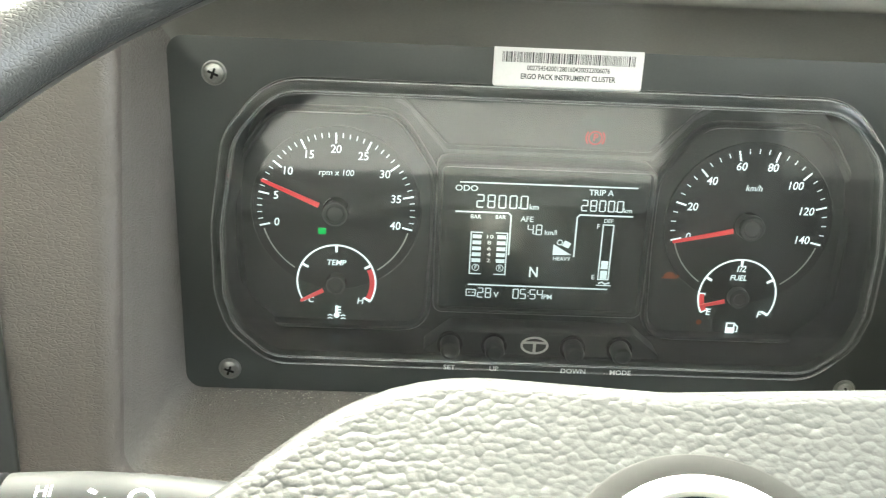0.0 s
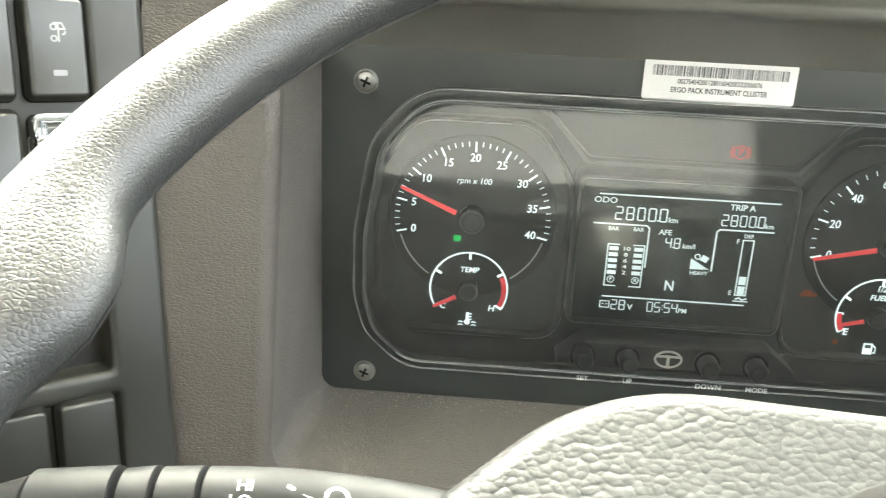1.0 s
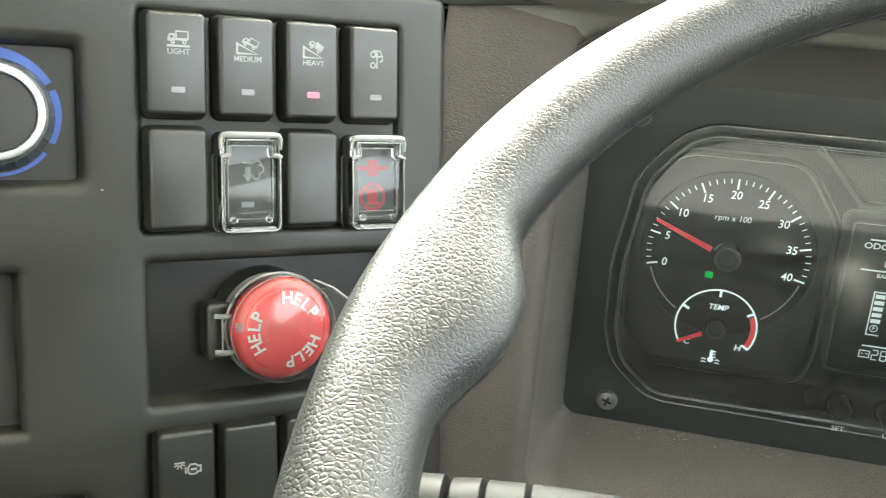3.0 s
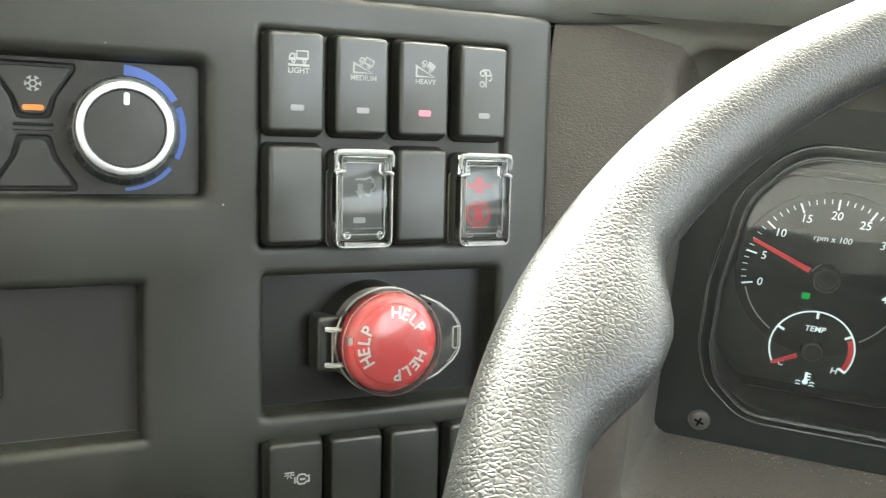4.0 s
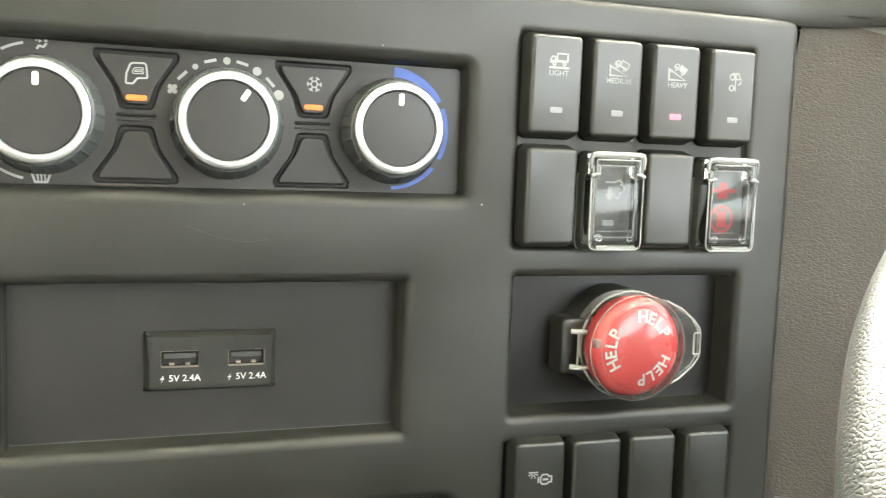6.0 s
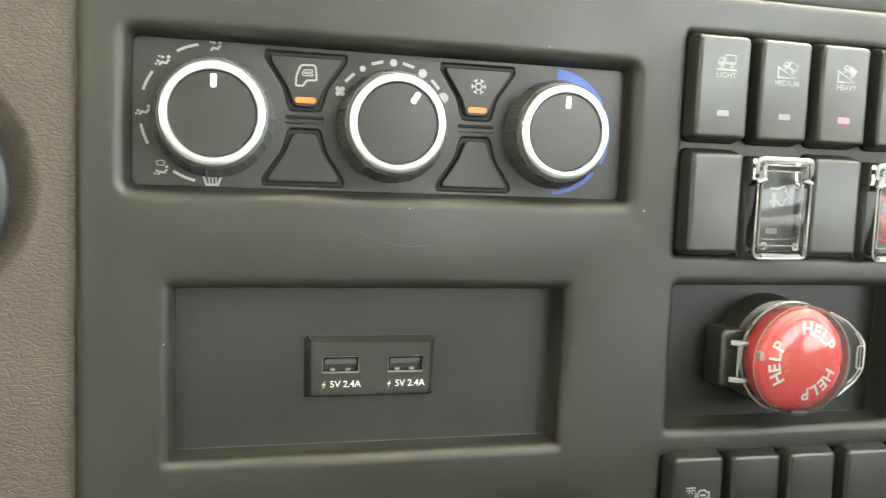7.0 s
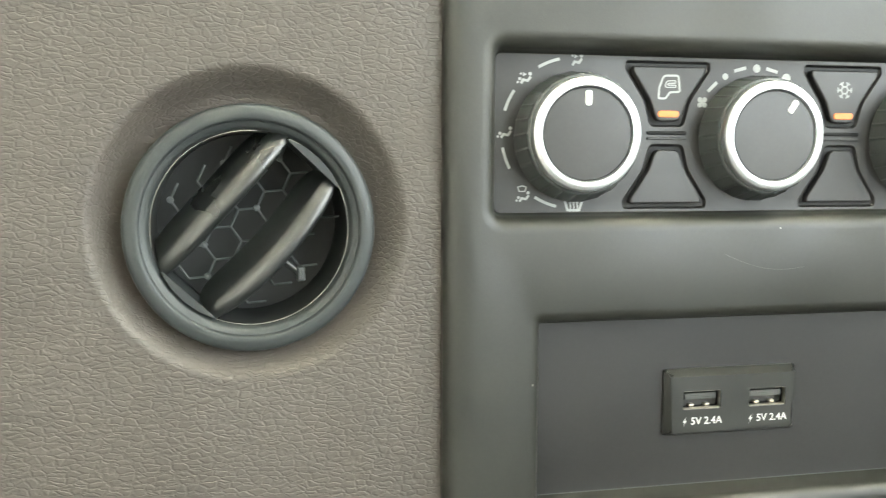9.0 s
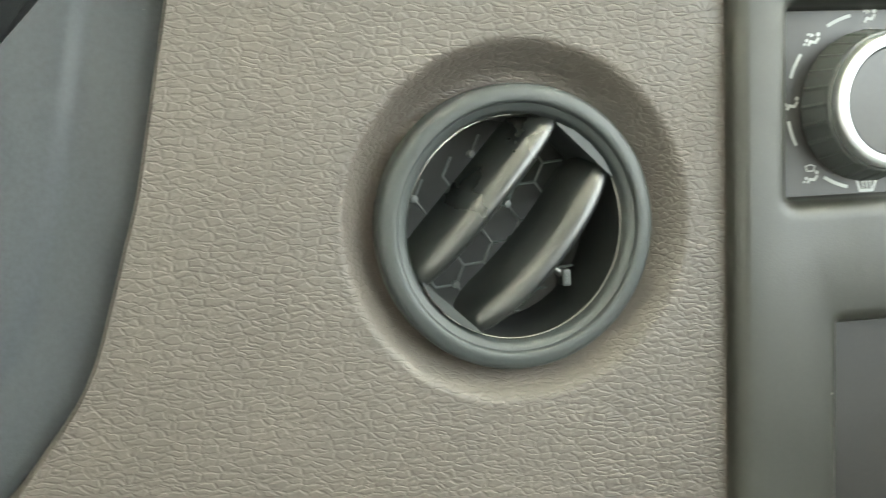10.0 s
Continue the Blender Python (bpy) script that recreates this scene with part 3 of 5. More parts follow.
def cluster_surround():
    """The vinyl tunnel that frames the instruments: mouth, lip and the face round it."""
    def depth(u, v):
        return 78 - 0.217 * (v + 98) + 15 * min(1.3, max(0, (-76 - u) / 50))

    def ring(w, h, r, cu, cv, dn=0.0):
        return [(x, y, depth(x, y) + dn) for x, y in rrect(w, h, r, cu, cv, 8)]

    inner = rrect(356, 173.5, 8, 111, -3, 8)
    w, h, cu, cv = 377, 203, 112.5, 5
    loops = [lift(inner, -0.3), ring(w - 2, h - 4, 12, cu, cv, -16)]
    for i in range(7):
        a = math.pi / 2 * i / 6
        g = 7 * (1 - math.cos(a))
        loops.append(ring(w + 2 * g, h + 2 * g, 13 + g, cu, cv, -7 * (1 - math.sin(a))))
    outer = []
    for x, y in rrect(377 + 14, 203 + 14, 20, cu, cv, 8):
        fx, fy = x - cu, y - cv
        x2 = -129.5 + (y - 84) * 0.06 if fx < 0 and abs(fx) > 160 else x
        outer.append([x2 if fx < 0 else x + 40, y])
    ext = [(min(max(x, -140), 345), y) for x, y in outer]
    far = []
    for (x, y), (ox, oy) in zip(rrect(391, 217, 20, cu, cv, 8), ext):
        y2 = 119 if y > cv + 90 else (-160 if y < cv - 90 else y)
        far.append((ox, y2, depth(ox, y2)))
    loops.append(far)
    def strip(rings, keep):
        bm = B()
        rows = [[bm.verts.new([c * MM for c in p]) for p in ring_] for ring_ in rings]
        n = len(rows[0])
        for a, b in zip(rows, rows[1:]):
            for i in range(n):
                if (4 <= i < 13) == keep:
                    bm.faces.new((a[i], a[(i + 1) % n], b[(i + 1) % n], b[i]))
        loose = [v for v in bm.verts if not v.link_faces]
        for v in loose:
            bm.verts.remove(v)
        return bm

    part("tunnel", strip(loops[:3], False), TAUPE_FINE, DASHBOARD, "fine-grained taupe tunnel wall", in_dash(CLUSTER), sharp=40)
    part("cluster_surround", strip(loops[2:], False), TAUPE, DASHBOARD, "taupe vinyl panel round the instruments", in_dash(CLUSTER), sharp=40)
    part("hood", strip(loops, True), HOOD, DASHBOARD, "smooth grey hood over the instruments", in_dash(CLUSTER), sharp=60)


cluster_surround()


def dash_cover():
    """Dark top cover with a rounded nose, along the whole dashboard."""
    def world_of(m, u, v, n):
        return in_dash(m) @ Vector((u * MM, v * MM, n * MM))

    front = [world_of(LEFT, -330, 37.2, 1), world_of(LEFT, -140, 37.2, 1), world_of(CENTRE, -120, 37.2, 4), world_of(CENTRE, 60, 37.2, 4), world_of(CENTRE, 185, 36.8, 4), world_of(CLUSTER, -127, 114, 48), world_of(CLUSTER, -95, 116, 40), world_of(CLUSTER, -60, 117.5, 33), world_of(CLUSTER, 60, 118, 32), world_of(CLUSTER, 340, 118, 32), world_of(CLUSTER, 600, 118, 32)]
    profile = [(0, 10, 0), (1, -1.0, -0.5), (2, -2.2, 1.5), (3, -1.6, 8), (4, 1, 16), (5, 5, 23), (6, 12, 28), (7, 40, 30), (8, 400, 30)]
    bm = B()
    rows = []
    for i, p in enumerate(front):
        a, b = front[max(i - 1, 0)], front[min(i + 1, len(front) - 1)]
        d = (b - a)
        d.z = 0
        back = Vector((-d.y, d.x, 0)).normalized()
        far = Vector((0.12, 0.99, 0))
        rows.append([bm.verts.new(p + back * (min(o, 40) * MM) + (far * ((o - 40) * MM) if o > 40 else Vector()) + Vector((0, 0, hgt * MM))) for _, o, hgt in profile])
    for r0, r1 in zip(rows, rows[1:]):
        for j in range(len(profile) - 1):
            bm.faces.new((r0[j], r1[j], r1[j + 1], r0[j + 1]))
    part("top_cover", bm, COVER, DASHBOARD, "dark grey grained dashboard top cover", sharp=40)


dash_cover()
# Filler box added to block light leaking past the fascia corner.
part("corner_filler", box(B(), -0.222, -0.150, 0.374, 0.384, 0.88, 1.171), GAP, DASHBOARD, "added dark filler that blocks light behind the fascia edge")
part("lower_panel", box(B(), -0.95, 0.7, 0.40, 0.47, 0.0, 0.88), TAUPE_SMOOTH, DASHBOARD, "taupe plastic knee panel")


# ---- symbols ----
def truck_icon(bm, x, y, s, turn=0.0, filled=False):
    """A lorry sign heading left: cab, load box and two wheels, about 7.5 s long."""
    c, sn = math.cos(radians(turn)), math.sin(radians(turn))

    def q(px, py):
        return (x + s * (px * c - py * sn), y + s * (px * sn + py * c))
    body = [q(-0.7, 0.3), q(3.8, 0.3), q(3.8, 3.1), q(-0.7, 3.1)]
    patch(bm, body) if filled else stroke(bm, body, 0.55 * s, closed=True)
    stroke(bm, [q(-1.5, -0.4), q(-3.6, -0.4), q(-3.6, 0.7), q(-2.9, 1.9), q(-1.5, 1.9)], 0.6 * s, closed=True)
    patch(bm, [q(-3.6, -0.6), q(-1.3, -0.6), q(-1.3, 0.5), q(-3.6, 0.5)])
    stroke(bm, [q(-1.2, -0.1), q(3.8, -0.1)], 0.5 * s)
    for cx in (-2.0, 2.4):
        px, py = q(cx, -0.9)
        stroke(bm, circ(0.62 * s, px, py, 12), 0.5 * s, closed=True)


def seat_icon(bm, x, y, s, glass=False, feet=False, face=True):
    """A seated figure sign: a head over a bent bar, with arrow heads for the air."""
    y = y - 0.9 * s if glass else y
    patch(bm, circ(0.62 * s, x + 1.7 * s, y + 1.6 * s, 12))
    stroke(bm, [(x + 1.9 * s, y + 0.7 * s), (x + 0.9 * s, y - 0.7 * s), (x - 0.7 * s, y - 0.4 * s), (x - 1.5 * s, y - 1.6 * s)], 0.85 * s)
    if face:
        patch(bm, [(x + 0.5 * s, y + 1.4 * s), (x - 0.8 * s, y + 2.1 * s), (x - 0.8 * s, y + 0.7 * s)])
        patch(bm, circ(0.4 * s, x - 1.5 * s, y + 1.6 * s, 8))
    if feet:
        patch(bm, circ(0.55 * s, x - 1.9 * s, y - 0.1 * s, 10))
        patch(bm, circ(0.45 * s, x - 2.6 * s, y - 1.2 * s, 8))
    if glass:
        stroke(bm, [(x - 2.2 * s, y + 3.6 * s), (x - 0.6 * s, y + 4.1 * s), (x + 1.0 * s, y + 3.6 * s), (x + 0.5 * s, y + 2.1 * s), (x - 1.7 * s, y + 2.1 * s)], 0.4 * s, closed=True)


def defrost_icon(bm, x, y, s):
    stroke(bm, [(x - 2.6 * s, y + 1.4 * s), (x - 1.2 * s, y + 1.9 * s), (x + 1.2 * s, y + 1.9 * s), (x + 2.6 * s, y + 1.4 * s), (x + 1.6 * s, y - 1.6 * s), (x - 1.6 * s, y - 1.6 * s)], 0.62 * s, closed=True)
    for dx in (-0.95, 0, 0.95):
        stroke(bm, [(x + dx * s, y - 2.0 * s), (x + (dx + 0.16) * s, y - 0.9 * s), (x + dx * s, y + 0.3 * s)], 0.36 * s)
        patch(bm, [(x + (dx - 0.42) * s, y + 0.2 * s), (x + (dx + 0.42) * s, y + 0.2 * s), (x + dx * s, y + 1.1 * s)])


def fan_icon(bm, x, y, s):
    for k in range(4):
        a = 45 + 90 * k
        patch(bm, [(x, y), *[(x + s * (1.1 * math.cos(radians(a)) + 0.8 * math.cos(t)), y + s * (1.1 * math.sin(radians(a)) + 0.8 * math.sin(t))) for t in [radians(a - 110 + 44 * i) for i in range(6)]]])


def snow_icon(bm, x, y, s):
    for k in range(6):
        a = radians(60 * k)
        ca, sa = math.cos(a), math.sin(a)
        stroke(bm, [(x + 1.4 * s * ca, y + 1.4 * s * sa), (x + 3.0 * s * ca, y + 3.0 * s * sa)], 0.52 * s)
        for d in (-0.3, 0.3):
            stroke(bm, [(x + 2.2 * s * ca, y + 2.2 * s * sa), (x + 2.9 * s * math.cos(a + d), y + 2.9 * s * math.sin(a + d))], 0.46 * s)
    stroke(bm, circ(1.35 * s, x, y, 6), 0.55 * s, closed=True)


def recirc_icon(bm, x, y, s):
    cab_line = round_poly([(-3.4, -3.4, 0.5), (-1.2, -3.4, 0.6), (0.2, -1.6, 0.6), (3.3, -1.4, 0.5), (2.8, 3.3, 1.0), (-1.9, 3.2, 1.4), (-3.2, -0.3, 1.0)], 4)
    stroke(bm, [(x + s * px, y + s * py) for px, py in cab_line], 0.6 * s, closed=True)
    turn = round_poly([(2.0, -0.1, 0.1), (-1.6, -0.2, 0.9), (-0.9, 1.7, 0.9), (1.9, 1.8, 0.1), (1.9, 1.1, 0.1), (-0.4, 1.0, 0.3), (-0.7, 0.5, 0.3), (2.0, 0.5, 0.1)][::-1], 3)
    stroke(bm, [(x + s * px, y + s * py) for px, py in turn], 0.32 * s, closed=True)


# ---- climate controls ----
def climate_panel():
    th = thing("climate_control_panel", CENTRE, "dark grey heater control panel with three chrome-ringed knobs", "control panel")
    def flare(u, d, sgn, v0):
        pts = [(-5.4 + d, -11.5 + d, 2.6), (5.4 - d, -11.5 + d, 2.6), (7.4 - d, -4.0, 9), (13.5 - 1.3 * d, 5.0 - 0.3 * d, 2.4), (13.3 - 1.2 * d, 7.7 - d, 2.2), (-13.3 + 1.2 * d, 7.7 - d, 2.2), (-13.5 + 1.3 * d, 5.0 - 0.3 * d, 2.4), (-7.4 + d, -4.0, 9)]
        pts = [(u + x, v0 + sgn * y, r) for x, y, r in pts]
        return round_poly(pts if sgn > 0 else pts[::-1])

    plate = rrect(165.4, 46.0, 2.6, -28, -13.8)
    holes = [flare(u, -0.2, sgn, v0) for u in (-57.6, 0.3) for sgn, v0 in ((1, 0), (-1, -28))]
    bm = sheet(B(), inset(plate, 0.4), holes, 0.0)
    for hole in holes:
        pit(bm, hole, 0.0, 0.45, 0.4, 0.95, 0.1, False)
    loft(bm, [lift(inset(plate, 0.4), 0.0), lift(plate, -0.4), lift(plate, -1.0)], False, False, flip=True)
    bmesh.ops.remove_doubles(bm, verts=bm.verts, dist=1e-6)
    part("faceplate", bm, PANEL, th, sharp=40)

    def mark(name, draw, *args):
        bm = B()
        draw(bm, *args)
        flat(name, bm, GREY_PRINT, th, "light grey printed symbol")

    mark("face_symbol", seat_icon, -86.0, 7.2, 0.85)
    mark("face_and_feet_symbol", seat_icon, -101.3, 1.8, 0.85, False, True)
    mark("feet_symbol", seat_icon, -107.0, -13.6, 0.85, False, True, False)
    mark("feet_and_glass_symbol", seat_icon, -101.4, -31.2, 0.8, True, True, False)
    mark("defrost_symbol", defrost_icon, -86.2, -34.0, 1.12)
    for a0, a1 in ((102, 120), (146, 163), (191, 208), (238, 257)):
        mark("scale_dash", stroke, arc(21.6, a0, a1, -86.6, -13.6, 8), 0.85)
    mark("fan_symbol", fan_icon, -46.4, -4.1, 1.0)
    for k, (x, y) in enumerate(((-43.3, 0.5), (-39.2, 3.6), (-34.4, 5.8), (-29.0, 6.2), (-23.9, 5.7), (-19.0, 3.4), (-14.5, 0.0), (-11.6, -4.2))):
        if k % 2:
            mark("scale_dot", patch, circ(0.85 + 0.13 * k, x, y, 16))
        else:
            t = math.atan2(y + 14, x + 29.3) + math.pi / 2
            mark("scale_dash", stroke, [(x - 2 * math.cos(t), y - 2 * math.sin(t)), (x + 2 * math.cos(t), y + 2 * math.sin(t))], 1.0)
    n = 20
    for a0, a1, w0, w1 in ((88, 31, 3.6, 2.4), (24, -28, 2.4, 1.8), (-39, -88, 1.5, 1.1)):
        bm = B()
        rim = [(arc(20.6 - (w0 + (w1 - w0) * i / n) / 2, a0 + (a1 - a0) * i / n, 0, 28.4, -14.2, 1)[0], arc(20.6 + (w0 + (w1 - w0) * i / n) / 2, a0 + (a1 - a0) * i / n, 0, 28.4, -14.2, 1)[0]) for i in range(n + 1)]
        for (p0, q0), (p1, q1) in zip(rim, rim[1:]):
            patch(bm, [p0, q0, q1, p1])
        bmesh.ops.remove_doubles(bm, verts=bm.verts, dist=1e-7)
        flat("temperature_arc", bm, BLUE, th, "blue printed arc segment")
    for u, icon in ((-57.6, recirc_icon), (0.3, snow_icon)):
        shapes = [(flare(u, 0.2, 1, 0), flare(u, 1.65, 1, 0)), (flare(u, 0.2, -1, -28), flare(u, 1.65, -1, -28))]
        for k, (o, face) in enumerate(shapes):
            # Dark slab on the shallow groove floor paints the gap's shade.
            part("button_gap", solid(B(), o, -0.98, -0.9), GROOVE, th, "dark slab for the shade in the button gap")
            b = part("button", solid(B(), face, -0.9, 1.0, 0.5), PANEL, th, "flared black push button")
            if k == 0:
                bm = B()
                icon(bm, u + 0.1, 0.2, 0.88 if icon is snow_icon else 1.0)
                flat("symbol", bm, GREY_PRINT, b, m=Matrix.Translation((0, 0, 0.00096)))
                part("indicator", solid(B(), rrect(6.6, 1.9, 0.8, u, -7.7), 0.9, 1.25, 0.2), ORANGE, b, "lit orange indicator")
        part("divider_bar", solid(B(), rrect(12.5, 1.1, 0.5, u, -13.2), 0.0, 0.6, 0.3), GAP, th)
        part("divider_bar", solid(B(), rrect(12.5, 0.8, 0.4, u, -14.9), 0.0, 0.5, 0.25), PANEL, th)
    for u, a in ((-86.6, 90), (-29.3, 57), (28.4, 88)):
        k = part("knob", B(), GRIP, th, "black ribbed rotary knob")
        k.matrix_basis = Matrix.Translation((u * MM, -14 * MM, 0))
        bm = B()
        loops = []
        for r, z, rib in ((18.7, 0, 0), (18.6, 0.5, 0.3), (17.0, 8.8, 0.32), (16.6, 9.5, 0.1), (15.6, 9.8, 0.0)):
            loops.append([((r + (rib if i % 7 == 0 else 0)) * math.cos(2 * math.pi * i / 182) + 0.08 * (9.8 - z), (r + (rib if i % 7 == 0 else 0)) * math.sin(2 * math.pi * i / 182) - 0.07 * (9.8 - z), z) for i in range(182)])
        loft(bm, loops)
        bm.to_mesh(k.data)
        bm.free()
        k.data.shade_smooth()
        k.data.set_sharp_from_angle(angle=radians(18))
        bm = revolve(B(), [(16.0, 9.0), (16.1, 10.8), (15.6, 11.9), (14.6, 12.4), (13.4, 12.3), (13.0, 11.6), (13.0, 9)], 72, cap1=False)
        part("ring", bm, KNOB_RING, k, "satin chrome ring")
        part("cap", revolve(B(), [(13.05, 9), (13.05, 11.3), (12.6, 11.7), (6, 11.95), (0.02, 12.0)], 64), CAP, k, "matt black cap")
        c, s = math.cos(radians(a)), math.sin(radians(a))
        part("pointer", solid(B(), rrect(1.9, 4.2, 0.7), 11.5, 12.15, 0.15), PRINT, k, "white pointer mark", Matrix.Translation((9.9 * c * MM, 9.9 * s * MM, 0)) @ Matrix.Rotation(radians(a - 90), 4, "Z"))


climate_panel()


# ---- rocker switches ----
def rocker(name, u, v, label, mark=None, lamp=None, lamp_label="", group="rocker switches", height=35.4, face=12.4):
    th = thing(name, shift(CENTRE, u, v, 4.6), label, "switch", group)
    z = face - 4.6
    o = rrect(20.4, height, 1.8)
    # Base skirt is near-black to paint the shaded frame round the rocker.
    part("base", loft(B(), [lift(inset(o, -1.7), -0.2), lift(inset(o, -1.5), 1.5), lift(inset(o, -0.9), 1.9)], True, True), GAP, th, "switch base, blackened for the shade round the rocker")
    bm = loft(B(), [lift(inset(o, -1.3), 1.6), lift(inset(o, -0.2), z - 1.4), lift(inset(o, 0.15), z - 0.55), lift(inset(o, 0.7), z - 0.12), lift(inset(o, 1.4), z)], True)
    part("rocker", bm, SWITCH, th)
    if mark:
        bm = B()
        mark(bm)
        flat("symbol", bm, GREY_PRINT, th, m=Matrix.Translation((0, 0, z * MM)))
    if lamp:
        part("indicator", solid(B(), rrect(5.0, 2.2, 0.6, 0.2, -9.0), z - 0.3, z + 0.15, 0.12), lamp, th, lamp_label)
    return th


def mark_light(bm):
    truck_icon(bm, 0.5, 8.4, 0.92)
    stroke(bm, [(-3.4, 6.2), (4.6, 6.2)], 0.8)
    text(bm, "LIGHT", 1.95, 0.6, 4.2, wide=1.02, bold=0.014)


def ramp_mark(bm, high, turn, filled):
    stroke(bm, [(-3.6, 4.9), (3.8, 4.9), (-3.6, high)], 0.75, closed=True)
    truck_icon(bm, 1.0, high - 0.1, 0.74, turn, filled)


def mark_medium(bm):
    ramp_mark(bm, 8.4, -24, False)
    text(bm, "MEDIUM", 1.95, 0.3, 2.9, wide=1.0, bold=0.014)


def mark_heavy(bm):
    ramp_mark(bm, 8.8, -32, True)
    text(bm, "HEAVY", 1.95, 0.3, 2.9, wide=1.0, bold=0.014)


def mark_axle(bm):
    stroke(bm, circ(1.05, -0.9, 7.6, 14), 0.6, closed=True)
    stroke(bm, [(-1.0, 9.0), (2.0, 9.0), (3.0, 6.9), (0.9, 6.9)], 0.6)
    stroke(bm, circ(1.0, -1.0, 3.4, 14), 0.6, closed=True)
    stroke(bm, [(0.7, 8.6), (0.7, 2.2)], 0.6)
    stroke(bm, [(1.9, 4.8), (2.9, 5.2), (3.1, 6.2)], 0.6)


def mark_exhaust(bm):
    patch(bm, [(-0.6, 2.2), (1.4, 2.2), (1.4, 5.0), (-0.6, 5.0)])
    patch(bm, [(-1.6, 2.3), (0.4, -0.6), (2.4, 2.3)])
    stroke(bm, [(-1.6, 6.6), (2.2, 6.6), (4.4, 7.4), (6.0, 6.0)], 0.7)
    stroke(bm, arc(1.6, -100, 100, 4.8, 4.2, 10), 0.7)
    stroke(bm, arc(1.3, -170, 40, 3.6, 1.8, 10), 0.7)


def mark_engine(bm):
    x, y = 1.8, 3.7
    stroke(bm, [(x - 1.6, y + 0.6), (x - 0.8, y + 1.7), (x + 1.2, y + 1.7), (x + 1.9, y + 0.9), (x + 3.0, y + 0.9), (x + 3.0, y - 1.3), (x + 1.9, y - 1.3), (x + 1.2, y - 2.0), (x - 0.8, y - 2.0), (x - 1.6, y - 1.1)], 0.65, closed=True)
    stroke(bm, [(x - 0.6, y - 0.2), (x + 1.6, y - 0.2)], 0.8)
    stroke(bm, [(x - 2.5, y + 1.0), (x - 2.5, y - 1.5)], 0.6)
    stroke(bm, [(-4.7, 6.5), (-1.0, 6.5)], 0.6)
    for k in range(4):
        a = radians(200 + 47 * k)
        stroke(bm, [(-2.9 + 0.5 * math.cos(a), 6.0 + 0.4 * math.sin(a)), (-2.9 + 2.1 * math.cos(a), 6.0 + 1.9 * math.sin(a))], 0.45)


U4 = (87.0, 112.1, 137.4, 163.2)
rocker("rocker_switch", U4[0], 4.5, "black rocker switch marked LIGHT, unlit", mark_light, LED_OFF, "unlit grey indicator")
rocker("rocker_switch", U4[1], 4.5, "black rocker switch marked MEDIUM, unlit", mark_medium, LED_OFF, "unlit grey indicator")
rocker("rocker_switch", U4[2], 4.5, "black rocker switch marked HEAVY with lit red indicator", mark_heavy, PINK, "lit red indicator")
rocker("rocker_switch", U4[3], 4.5, "black rocker switch with a truck axle symbol", mark_axle, LED_OFF, "unlit grey indicator")
rocker("blank_switch", U4[0], -36.2, "plain black blank switch cover in the fascia")
rocker("blank_switch", U4[2], -36.4, "plain black blank switch cover in the fascia")
rocker("rocker_switch", 87.7, -147.0, "black rocker switch with engine lamp symbol", mark_engine)
for u in (112.0, 136.6, 162.3):
    rocker("blank_switch", u, -147.4, "plain black blank switch cover in the lower row")


